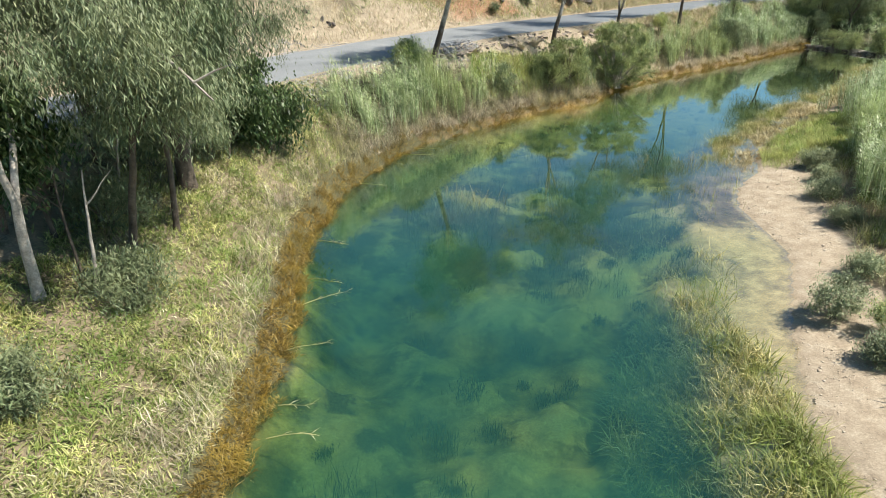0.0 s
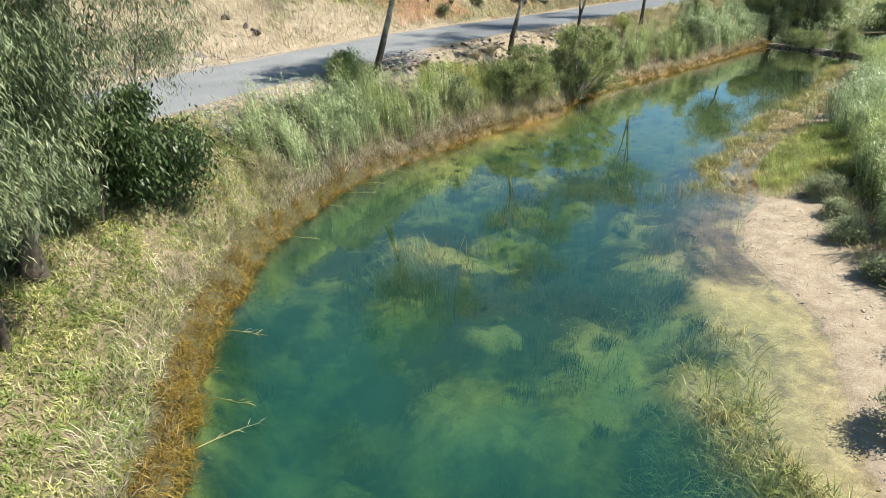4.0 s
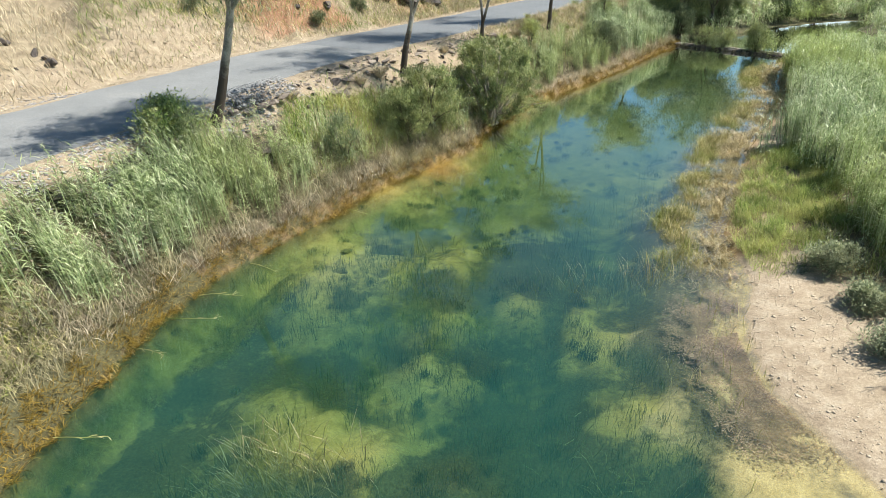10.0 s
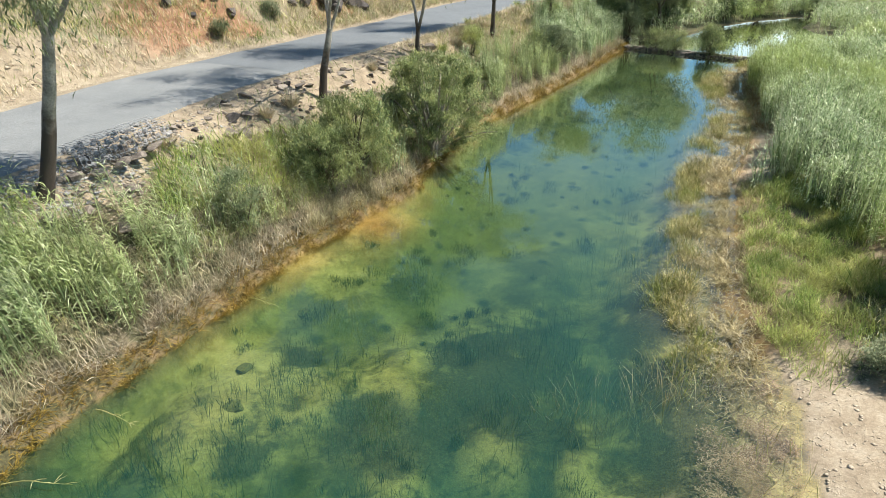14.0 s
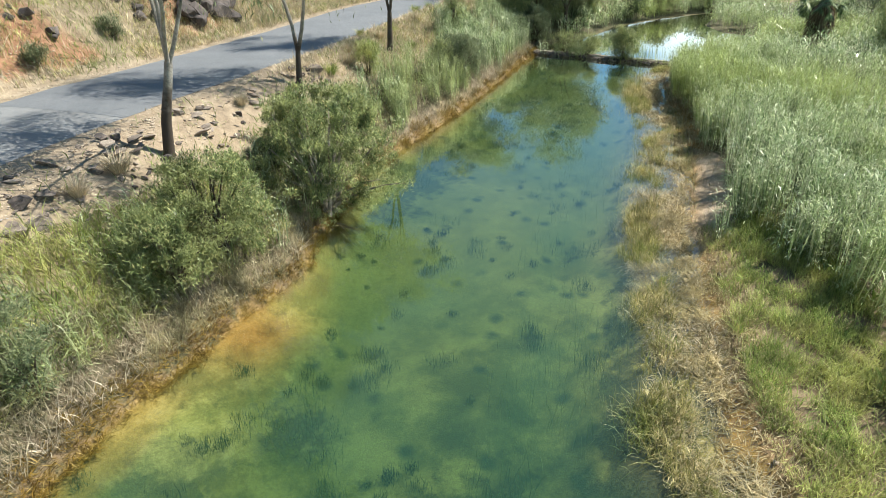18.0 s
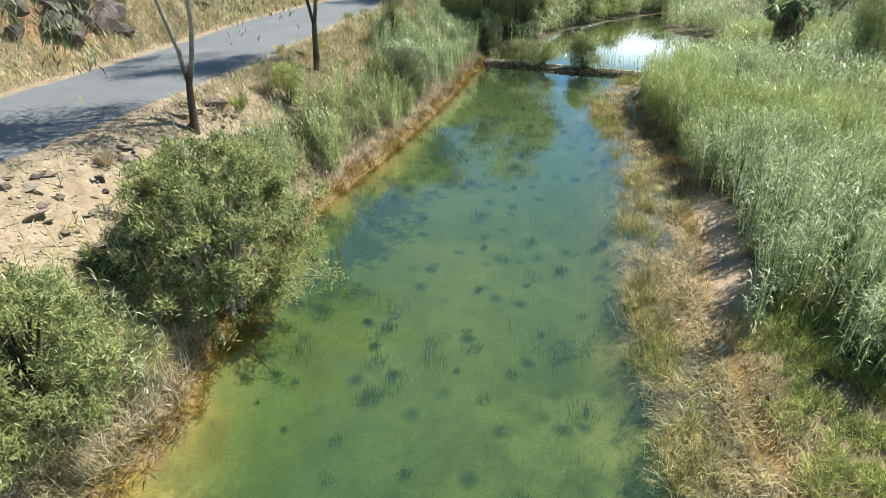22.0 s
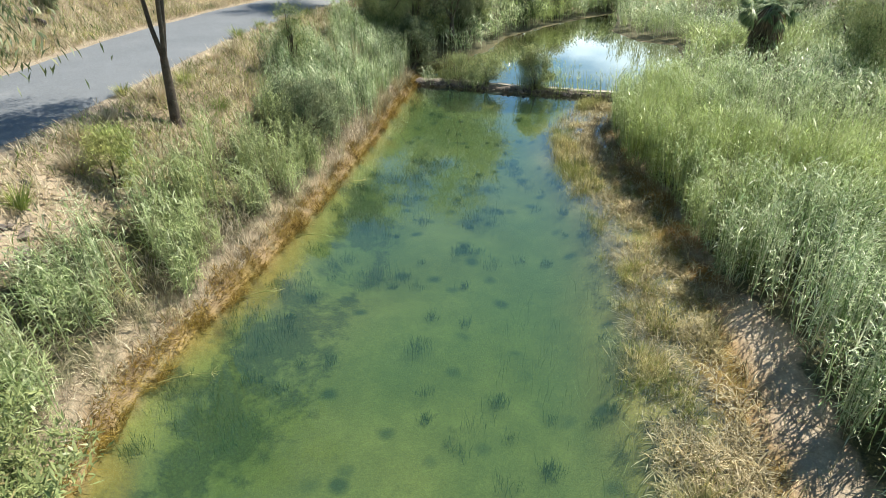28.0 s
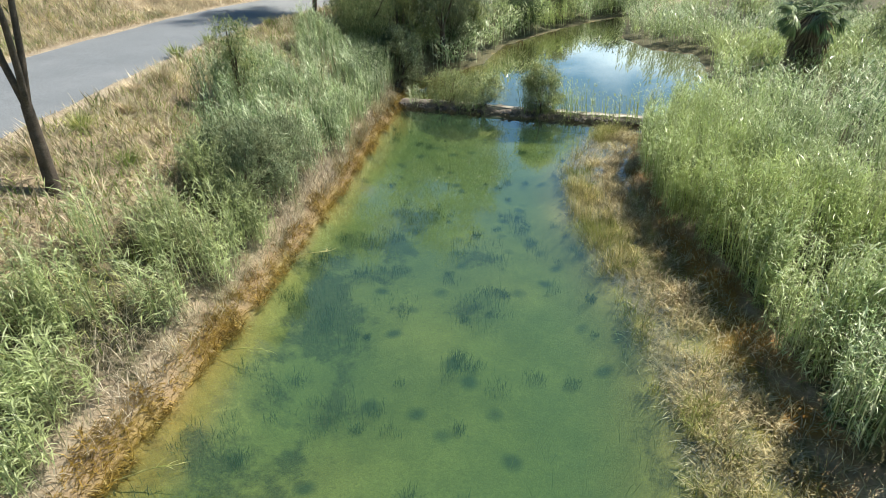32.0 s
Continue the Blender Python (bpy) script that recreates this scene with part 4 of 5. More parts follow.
# dry grass of the hill beyond the road
grass_field("hill_grass", (-26, 20, 60, 118), 38, lambda f, x, y: np.where(f["hill"] & (f["road"] > ROAD_HALF + 1.1), 0.35 + 0.65 * sstep(0.35, 0.6, vnoise(x, y, 0.5, 3, 12)), 0) * np.where(f["road"] < 30, 1, 0), M_HILL, 0.75, 0.03, "bleached dry grass on the hillside", "grass", (0.3, 1.2), 0, 0.06)
# the great reed bed on the east side
def east_bed(f, x, y):
    edge = 0.35 + 0.9 * (f["n1"] - 0.5) + 1.0 * sstep(42, 44, y) * (1 - sstep(48, 50.5, y))
    lush = np.where((f["e"] < 4.3 + 1.8 * (f["n1"] - 0.5) - 2.2 * sstep(36, 41, y)) & (y < 42.5), 0, 1)
    return np.where(f["right"] & (f["e"] > edge), 1.0, 0) * lush * (0.16 + 0.84 * (1 - sstep(5, 13, f["e"]))) * sstep(19.0, 21.0, y + 5 * (vnoise(x, y, 0.3, 3, 44) - 0.5))


reed_field("reeds", (13, 16, 52, 72), 25, east_bed, M_REED_R, 2.6, "vast grey-green common reed bed stirred by the wind", 17, 0.38, 0.030, low=0.14, sway=0.68, even=0.65)
reed_field("reeds", (52, 30, 90, 96), 7, lambda f, x, y: np.where(f["right"] & (f["e"] > 0.2), 1.0, 0) * np.where(x > 72, 0.6, 1), M_REED_R, 2.2, "grey-green common reeds around the pond", 8, 0.56, 0.06)
reed_field("reeds", (46, 78, 110, 112), 7, lambda f, x, y: np.where(f["left"] & (f["w"] > 0.1) & (f["road"] > ROAD_HALF + 2), 1.0, 0), M_REED_R, 2.2, "grey-green common reeds behind the pond", 7, 0.7, 0.085)
# rushes standing in the shallows of the east side
grass_field("rushes", (8, 30, 50, 68), 1150, lambda f, x, y: np.where(f["lake"] & (f["e"] < f["w"]) & (f["e"] > 0.25), (1 - sstep(1.5, 2.3, f["e"] - 0.5 * sstep(38, 44, y))) * (0.12 + 0.88 * sstep(0.36, 0.52, vnoise(x, y, 1.0, 3, 71))), 0) * sstep(31, 34, y), M_BELT, 0.44, 0.023, "straw-brown rushes bent over the shallows", "rushes", (0.8, 0.9), 0, 0, 0.35, 0, False, 0.5)
grass_field("rushes", (8, 30, 50, 68), 480, lambda f, x, y: np.where(f["lake"] & (f["e"] < f["w"]), sstep(1.1, 1.7, f["e"]) * (1 - sstep(2.2, 3.3, f["e"])) * sstep(0.42, 0.56, vnoise(x, y, 0.8, 3, 72)), 0) * sstep(32, 35, y), M_SEDGE, 0.62, 0.021, "olive green rush clumps leaning over the water", "rushes", (0.4, 1.2), 2, 0, 0.35, 0)
grass_field("rushes", (6, 20, 50, 68), 14, lambda f, x, y: np.where(f["lake"] & (f["e"] < f["w"]) & (f["e"] < 6.5), sstep(0.45, 0.65, vnoise(x, y, 0.3, 3, 21)), 0) * sstep(24, 27, y), M_SEDGE, 0.75, 0.014, "thin green rushes standing in the water", "rushes", (0.12, 0.5), 2, 0.05, 0.2, 0)
grass_field("weed_mat", (8, 18, 20, 36), 2200, lambda f, x, y: np.where(f["lake"] & (f["e"] > 0.25) & (f["e"] < 2.4 + 2.5 * (f["n1"] - 0.5)), (0.12 + 0.88 * sstep(0.36, 0.52, vnoise(x, y, 1.6, 3, 73))) * (1 - 0.85 * sstep(1.2, 2.6, f["e"])), 0) * along(25.0, 32.0)(y), M_MAT, 0.11, 0.022, "brown mat of drying water weed in the shallows", "weeds", (0.78, 0.15), 0, 0, 0.2, 0, True, 1.25)
# grass islet on the south-east shore
grass_field("sedge_islet", (3, 2, 11, 22), 420, lambda f, x, y: np.where(f["lake"] & (f["e"] < 5.2 - 1.0 * sstep(16.5, 20, y) + (f["n1"] - 0.5) * 1.2) & (f["e"] > 0.35 + 1.6 * sstep(13, 18, y)), 0.25 + 0.75 * sstep(0.33, 0.5, vnoise(x, y, 1.4, 3, 74)), 0) * (1 - 0.9 * sstep(16.5, 19, y)), M_SEDGE, 0.7, 0.032, "matted straw and green sedge islet at the shore", "sedge", (0.5, 1.5), 2, 0, 0.3, 0)
grass_field("sedge", (5, 18, 12, 28), 130, lambda f, x, y: np.where(f["lake"], np.exp(-((x - 9.3 + 0.12 * (y - 22)) ** 2 / 0.7 + (y - 22.5) ** 2 / 9.0)) + np.exp(-((x - 7.2) ** 2 / 1.6 + (y - 22.4 + 0.5 * (x - 7.2)) ** 2 / 0.25)), 0) * sstep(0.35, 0.55, vnoise(x, y, 1.2, 2, 75)), M_SEDGE, 0.7, 0.018, "thin yellow-green sedge leaning out of the shallows", "sedge", (0.5, 1.2), 2, 0, 0.4, 0)
# low green grass beside the beach
grass_field("lush_grass", (17, 28, 32, 46), 520, lambda f, x, y: np.where(f["right"] & (f["e"] > 0.25) & (f["e"] < 4.2), 0.12 + 0.88 * sstep(0.34, 0.5, vnoise(x, y, 1.3, 3, 76)), 0) * along(32.5, 42.8)(y), M_LUSH, 0.55, 0.022, "low bright green grass behind the shore", "grass", (0.35, 1.3))
grass_field("lush_grass", (2, 40, 14, 54), 210, lambda f, x, y: np.where(f["left"] & (f["w"] > 1.0) & (f["w"] < 3.8), 0.3 + 0.7 * sstep(0.3, 0.5, f["n1"]), 0) * along(42.0, 51)(y), M_LUSH, 0.8, 0.028, "fresh green grass and weeds on the bank", "grass", (0.35, 1.3))
grass_field("dead_rushes", (16, 34, 52, 68), 240, lambda f, x, y: np.where(f["right"] & (f["e"] < 1.1), 0.9, 0) * np.where((f["e"] > 0.15) & (y > 43.5) & (y < 62), np.where(y > 49.5, 0.5, 0.06), 1), M_BELT, 0.45, 0.026, "flattened straw-brown rushes along the east shore", "rushes", (0.6, 1.4))
grass_field("dry_grass", (10, 54, 50, 96), 170, lambda f, x, y: np.where(f["left"] & (f["w"] > 2.6) & (f["road"] > ROAD_HALF + 0.8) & (f["road"] < ROAD_HALF + 7), 0.5 + 0.5 * sstep(0.4, 0.6, f["n2"]), 0) * sstep(58, 63, y), M_HILL, 0.6, 0.03, "tall bleached grass beside the road", "grass", (0.5, 1.3), 0, 0.05)
grass_field("rush_clump", (-2, 24, 5, 30), 260, lambda f, x, y: np.exp(-((x - 0.7) ** 2 / 1.2 + (y - 26.9) ** 2 / 1.0)), M_BELT, 1.0, 0.022, "brown rush clump standing on a sunken mound", "rushes", (0.3, 0.9), 2, 0, 0.3, 0)
grass_field("verge_grass", (-30, 10, 60, 104), 40, lambda f, x, y: np.where((np.abs(f["road"] - ROAD_HALF - 0.35) < 0.35), 0.8, 0), M_HILL, 0.2, 0.02, "short dry grass creeping over the road's edge", "grass", (0.5, 1.2), 0)
grass_field("rushes", (9, 31, 16, 36), 90, lambda f, x, y: np.exp(-((x - 12.6) ** 2 / 3.0 + (y - 33.3) ** 2 / 0.6)), M_BELT, 1.1, 0.018, "brown rushes standing out in the water", "rushes", (0.2, 0.8), 2, 0, 0.3, 0)



# scrub and tussocks on the dry east bank
grass_field("tussock_grass", (10, 2, 30, 36), 130, lambda f, x, y: np.where(f["right"] & (f["e"] > 2.2 + 1.0 * sstep(20, 26, y) + 2 * (f["n1"] - 0.5)), 0.1 + 0.9 * sstep(0.42, 0.55, vnoise(x, y, 0.9, 3, 77)), 0) * (1 - sstep(33, 36, y)), M_PALE, 0.6, 0.026, "dry tussocks and scrub on the bare bank", "grass", (0.4, 1.2), 0, 0.05)
grass_field("scrub_grass", (10, 6, 34, 38), 170, lambda f, x, y: np.where(f["right"] & (f["e"] > 2.8 + 2 * (f["n1"] - 0.5)), sstep(0.46, 0.6, vnoise(x, y, 0.6, 3, 78)), 0), M_GRASS_YG, 0.7, 0.026, "rank green grass behind the beach", "grass", (0.3, 1.2), 0, 0.05)
# weeds under the water
weed_tufts("water_weeds", (-4, 22, 48, 77), 0.5, lambda f, x, y: np.where(f["lake"] & (f["depth"] > 0.35) & (f["e"] > 2.0), 0.25 + 0.75 * sstep(0.4, 0.6, vnoise(x, y, 0.25, 2, 14)), 0), M_WEED, 80, 0.30, 0.12, 0.010, "dark bushy tufts of weed on the lake bed")
weed_tufts("water_weeds", (-4, 6, 12, 24), 0.25, lambda f, x, y: np.where(f["lake"] & (f["depth"] > 0.5), 1, 0), M_WEED, 110, 0.4, 0.2, 0.014, "dark bushy tufts of weed in deep water")
weed_tufts("water_weeds", (-2, 20, 14, 38), 5.0, lambda f, x, y: np.where(f["lake"] & (f["depth"] > 0.3) & (f["e"] > 1.2), sstep(0.47, 0.58, vnoise(x, y, 0.3, 2, 15)), 0), M_WEED, 9, 0.8, 0.10, 0.011, "tall dark weed standing in deep water")
weed_tufts("water_weeds", (2, 24, 40, 70), 7.0, weed_spots, M_WEED, 20, 0.4, 0.16, 0.010, "dark weed beds standing under the water")

# ---- trees and shrubs ----


def tube_arrays(pts, radii, sides=7):
    pts, radii = np.asarray(pts, float), np.asarray(radii, float)
    tan = np.gradient(pts, axis=0)
    tan /= np.linalg.norm(tan, axis=1)[:, None] + 1e-9
    ref = np.where(np.abs(tan[:, 2:3]) > 0.9, [[1.0, 0, 0]], [[0, 0, 1.0]])
    u = np.cross(tan, ref)
    u /= np.linalg.norm(u, axis=1)[:, None] + 1e-9
    v = np.cross(tan, u)
    a = np.linspace(0, 2 * np.pi, sides, endpoint=False)
    ring = (u[:, None, :] * np.cos(a)[None, :, None] + v[:, None, :] * np.sin(a)[None, :, None]) * radii[:, None, None]
    V = (pts[:, None, :] + ring).reshape(-1, 3)
    n = len(pts)
    i = np.arange(n * sides).reshape(n, sides)
    j = np.roll(i, -1, 1)
    F = np.stack([i[:-1], j[:-1], j[1:], i[1:]], -1).reshape(-1, 4)
    return V, F


def grow(rng, p, d, length, n, wander, up=0.0):
    """A wandering line from p along d."""
    pts, d = [np.array(p, float)], np.array(d, float)
    for _ in range(n):
        d = d + rng.normal(0, wander, 3) + np.array([0, 0, up])
        d /= np.linalg.norm(d)
        pts.append(pts[-1] + d * length / n)
    return np.array(pts)


def leaves(rng, centres, per, spread, length, width, hang=True, squash=0.8, droop=0.6):
    """Leaves gathered round the clump centres."""
    c = np.repeat(np.asarray(centres), per, 0)
    n = len(c)
    off = rng.normal(0, 1, (n, 3)) * spread * np.array([1, 1, squash]) * np.repeat(rng.uniform(0.55, 1.5, len(centres)), per)[:, None]
    P = c + off
    az = rng.uniform(0, 2 * np.pi, n)
    if hang:
        P[:, 2] -= rng.exponential(spread * droop, n)
        th0, th1 = rng.uniform(1.7, 2.5, n), rng.uniform(2.5, 3.1, n)
    else:
        th0 = rng.uniform(0.2, 1.6, n)
        th1 = th0 + rng.uniform(0.0, 0.8, n)
    return blade_arrays(P, az, length * rng.uniform(0.7, 1.3, n), width * rng.uniform(0.7, 1.3, n), th0, th1, 0)


def gum_tree(base, radius, height, lean, fork, stems, label, per=260, spread=0.33, seed=0, bark=None, leaf_mat=None, leaf=(0.18, 0.024), spread_out=0.45, crown_low=0.5, name="gum_tree", droop=0.6, boughs=6):
    """A tree: trunk to the fork, stems, branches with clumps of leaves towards their ends. fork and crown_low: shares of the height."""
    rng = np.random.RandomState(seed)
    bark, leaf_mat = bark or M_BARK, leaf_mat or M_GUM
    z0 = ground_z(*base)
    root = new(name)
    root.location = (base[0], base[1], z0)
    tagged(root, label, "tree")
    d = np.array([lean[0], lean[1], 1.0])
    d /= np.linalg.norm(d)
    trunk = grow(rng, (0, 0, -0.3), d, fork * height + 0.3, 7, 0.035)
    rr = radius * (1 - 0.35 * np.linspace(0, 1, len(trunk)))
    rr[0] *= 1.35
    mesh_object("trunk", *tube_arrays(trunk, rr, 10), bark, root, True)
    tips = []
    a0 = rng.uniform(0, 6.28)
    for k in range(stems):
        a = a0 + 2 * np.pi * k / stems + rng.normal(0, 0.3)
        sd = d + np.array([math.cos(a), math.sin(a), 0]) * spread_out * rng.uniform(0.6, 1.2)
        st = grow(rng, trunk[-1] - d * 0.15, sd, height * (1 - fork) * rng.uniform(0.85, 1.05), 8, 0.09, 0.04)
        sr = radius * 0.62 / math.sqrt(max(1, stems - 0.5)) * 1.15 * (1 - 0.8 * np.linspace(0, 1, 9))
        items = [tube_arrays(st, sr, 7)]
        for b in range(boughs):
            s = rng.randint(2, 8)
            if st[s][2] < crown_low * height:
                continue
            ba = rng.uniform(0, 6.28)
            bd = np.array([math.cos(ba), math.sin(ba), rng.uniform(-0.1, 0.7)])
            br = grow(rng, st[s], bd, height * rng.uniform(0.16, 0.3), 5, 0.18, -0.03)
            items.append(tube_arrays(br, sr[s] * 0.5 * (1 - 0.85 * np.linspace(0, 1, 6)), 5))
            tips += [br[3], br[4], br[5]]
            for _ in range(2):
                ta = rng.uniform(0, 6.28)
                tw = grow(rng, br[rng.randint(2, 5)], (math.cos(ta), math.sin(ta), rng.uniform(-0.3, 0.4)), height * 0.1, 3, 0.2)
                items.append(tube_arrays(tw, [0.02, 0.014, 0.009, 0.004], 4))
                tips += [tw[-1], tw[-2]]
        tips += [st[-1], st[-2]]
        mesh_object("limb", *join_arrays(items), bark, root, True)
    mesh_object("crown", *leaves(rng, tips, per, spread, leaf[0], leaf[1], droop=droop), leaf_mat, root)
    return root


def shrub(base, radius, height, label, seed=0, clumps=60, per=220, mat=None, leaf=(0.14, 0.03), spread=0.24, bark=None, hang=False, name="shrub", low=0.12, z=None):
    """A shrub: stems from the foot that spread to a dome of uneven clumps."""
    rng = np.random.RandomState(seed)
    root = new(name)
    root.location = (base[0], base[1], ground_z(*base) if z is None else z)
    tagged(root, label, "shrub")
    cs = []
    for k in range(clumps):
        a, s = rng.uniform(0, 6.28), rng.rand() ** 0.5
        zz = low + (1 - low) * rng.rand() ** 0.8
        rad = radius * math.sqrt(max(0.05, 1 - (abs(zz - 0.45) / 0.62) ** 2)) * (0.35 + 0.65 * s) * (rng.uniform(0.75, 1.12) if k % 6 else rng.uniform(1.05, 1.35))
        c = np.array([math.cos(a) * rad, math.sin(a) * rad, zz * height])
        cs.append(c)
        if k % max(5, clumps // 26) == 0:
            q = np.array([rng.normal(0, 0.08) * radius, rng.normal(0, 0.08) * radius, -0.1])
            mid = (q + c) / 2 + np.array([0, 0, 0.12 * height])
            t = np.linspace(0, 1, 5)[:, None]
            line = (1 - t) ** 2 * q + 2 * t * (1 - t) * mid + t * t * c
            mesh_object("stem", *tube_arrays(line, 0.02 * height * (1 - 0.85 * t[:, 0]), 5), bark or M_BARK, root, True)
    mesh_object("foliage", *leaves(rng, cs, per, spread, leaf[0], leaf[1], hang), mat or M_SHRUB, root)
    return root


# roadside gums on the embankment
gum_tree((-0.8, 41.9), 0.21, 10.5, (0.34, -0.06), 0.42, 4, "tall gum tree with a dark-barked foot beside the road", 190, 0.34, 11, M_BARK_TWO, leaf=(0.24, 0.034), boughs=8, spread_out=0.5, crown_low=0.56, droop=1.0)
gum_tree((8.8, 52.2), 0.2, 11.5, (0.14, -0.04), 0.28, 4, "pale forked gum tree on the rocky embankment", 95, 0.42, 12, M_BARK_TWO, leaf=(0.26, 0.036), spread_out=0.3, crown_low=0.6, boughs=9)
gum_tree((15.8, 59.4), 0.17, 12.0, (0.04, -0.05), 0.15, 2, "slim pale gum tree with a low fork", 100, 0.45, 13, M_BARK_TWO, leaf=(0.26, 0.036), spread_out=0.25, crown_low=0.5, boughs=20)
gum_tree((24.0, 66.8), 0.2, 12.0, (-0.03, -0.03), 0.2, 3, "dark-barked gum tree forking above the road verge", 105, 0.42, 14, leaf=(0.26, 0.036), spread_out=0.2, crown_low=0.5, droop=0.6, boughs=14)
# grove on the near west bank
gum_tree((-9.4, 21.6), 0.34, 10.5, (0.05, -0.05), 0.35, 4, "large dark gum tree with drooping grey-green foliage", 150, 0.38, 21, leaf=(0.25, 0.034), spread_out=0.75, crown_low=0.36, boughs=11)
gum_tree((-10.6, 14.1), 0.17, 9.0, (0.03, 0.1), 0.30, 2, "slender white-barked gum tree in the grove", 120, 0.40, 22, M_BARK_PALE, spread_out=0.35, crown_low=0.6)
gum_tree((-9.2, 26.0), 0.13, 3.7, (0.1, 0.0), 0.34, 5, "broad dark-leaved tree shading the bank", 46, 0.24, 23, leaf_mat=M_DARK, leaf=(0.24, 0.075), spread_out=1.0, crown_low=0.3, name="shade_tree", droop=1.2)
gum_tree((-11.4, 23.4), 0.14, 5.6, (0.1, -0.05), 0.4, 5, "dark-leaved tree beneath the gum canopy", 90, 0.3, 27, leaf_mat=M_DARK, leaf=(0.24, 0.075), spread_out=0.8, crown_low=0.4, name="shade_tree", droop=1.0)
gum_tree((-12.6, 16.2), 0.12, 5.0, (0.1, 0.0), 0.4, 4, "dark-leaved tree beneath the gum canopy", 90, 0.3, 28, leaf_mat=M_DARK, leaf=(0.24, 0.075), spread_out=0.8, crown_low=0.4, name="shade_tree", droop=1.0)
gum_tree((-8.9, 18.9), 0.11, 8.2, (0.12, 0.05), 0.45, 3, "slim gum with hanging foliage at the grove's edge", 150, 0.34, 29, leaf=(0.24, 0.03), spread_out=0.6, crown_low=0.5, boughs=8)
gum_tree((-12.5, 18.5), 0.2, 9.5, (0.0, 0.0), 0.4, 3, "tall gum tree with hanging foliage in the grove", 130, 0.40, 24, leaf=(0.26, 0.036), spread_out=0.7, crown_low=0.36, boughs=10)
gum_tree((-13.5, 23.5), 0.22, 9.5, (0.0, 0.0), 0.4, 3, "tall gum tree in the shaded grove", 130, 0.40, 25, leaf=(0.26, 0.036), spread_out=0.7, crown_low=0.36, boughs=10)
gum_tree((-9.6, 17.3), 0.13, 8.6, (0.24, -0.05), 0.45, 3, "leaning gum with drooping foliage over the grass", 160, 0.34, 26, leaf=(0.24, 0.03), spread_out=0.6, crown_low=0.5, boughs=9)
for k, (bx, by, br, bh) in enumerate([(-10.6, 18.0, 1.2, 1.4), (-8.6, 15.0, 1.0, 1.1), (-11.5, 21.5, 1.3, 1.5), (-9.6, 24.0, 1.0, 1.3), (-12.0, 12.0, 1.2, 1.2), (-9.5, 10.5, 1.0, 1.0)]):
    shrub((bx, by), br, bh, "low dull understorey shrub beneath the gum trees", 40 + k, 40, 130, M_GUM, (0.2, 0.03))
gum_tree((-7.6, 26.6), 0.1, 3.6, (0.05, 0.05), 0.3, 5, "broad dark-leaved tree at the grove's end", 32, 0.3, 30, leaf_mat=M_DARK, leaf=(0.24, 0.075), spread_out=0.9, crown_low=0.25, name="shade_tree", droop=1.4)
gum_tree((-8.6, 28.6), 0.07, 7.4, (0.04, 0.0), 0.4, 3, "thin gum with sparse hanging foliage near the road", 70, 0.22, 34, M_BARK_PALE, leaf=(0.22, 0.026), spread_out=0.35, crown_low=0.45, droop=2.0)
# shrubs on the west bank
shrub((14.4, 52.2), 2.8, 4.8, "large feathery olive-green shrub over the water's edge", 50, 400, 100, M_SHRUB, (0.18, 0.034), 0.14, M_BARK_PALE, name="shrub", low=0.05)
shrub((9.4, 48.3), 1.7, 3.1, "feathery grey-green shrub on the bank", 51, 200, 110, M_SHRUB, (0.16, 0.026), 0.12)
shrub((7.9, 46.9), 1.3, 2.2, "feathery yellow-green shrub on the bank", 52, 150, 100, M_SHRUB, (0.16, 0.026), 0.12)
shrub((4.4, 43.6), 0.7, 2.1, "slim grey-green sapling among the grass", 53, 30, 120, M_GUM, (0.16, 0.025), 0.16, name="sapling")
shrub((-2.2, 39.9), 1.0, 1.3, "bright broad-leaved bush at the reeds' edge", 54, 34, 120, M_LUSH, (0.14, 0.06), 0.2)
shrub((29.4, 67.8), 1.7, 2.3, "dense grey-green shrub among the reeds", 55, 160, 130, M_GUM, (0.14, 0.024), 0.15)
shrub((31.5, 69.2), 1.3, 2.0, "dense grey-green shrub among the reeds", 56, 110, 130, M_GUM, (0.14, 0.024), 0.15)
shrub((31.7, 72.2), 0.85, 3.9, "slim light green sapling above the reeds", 57, 40, 140, M_SHRUB, (0.15, 0.03), 0.2, name="sapling")
shrub((20.9, 63.0), 0.8, 1.7, "yellow-green broom-like shrub on the bank", 58, 36, 150, M_LUSH, (0.16, 0.022), 0.16)
shrub((42.0, 78.6), 0.9, 1.8, "dark green shrub at the weir's end", 59, 36, 150, M_DARK, (0.15, 0.03), 0.2)
# shrubs on the weir and round the pond
shrub((48.3, 70.9), 1.15, 2.4, "dense grey-green shrub growing on the weir", 60, 60, 190, M_SHRUB, (0.15, 0.035), 0.22, z=0.3)
shrub((46.6, 73.8), 1.15, 1.7, "low green shrub along the weir", 61, 36, 150, M_SHRUB, (0.15, 0.03), 0.2, z=0.3)
shrub((45.6, 75.6), 1.1, 1.6, "low green shrub along the weir", 62, 30, 140, M_SHRUB, (0.15, 0.03), 0.2, z=0.3)
gum_tree((51.5, 82.8), 0.24, 12.5, (0.0, 0.0), 0.2, 5, "tall broad-crowned gum tree behind the pond", 90, 0.55, 63, leaf=(0.3, 0.05), spread_out=0.6, crown_low=0.2, boughs=9)
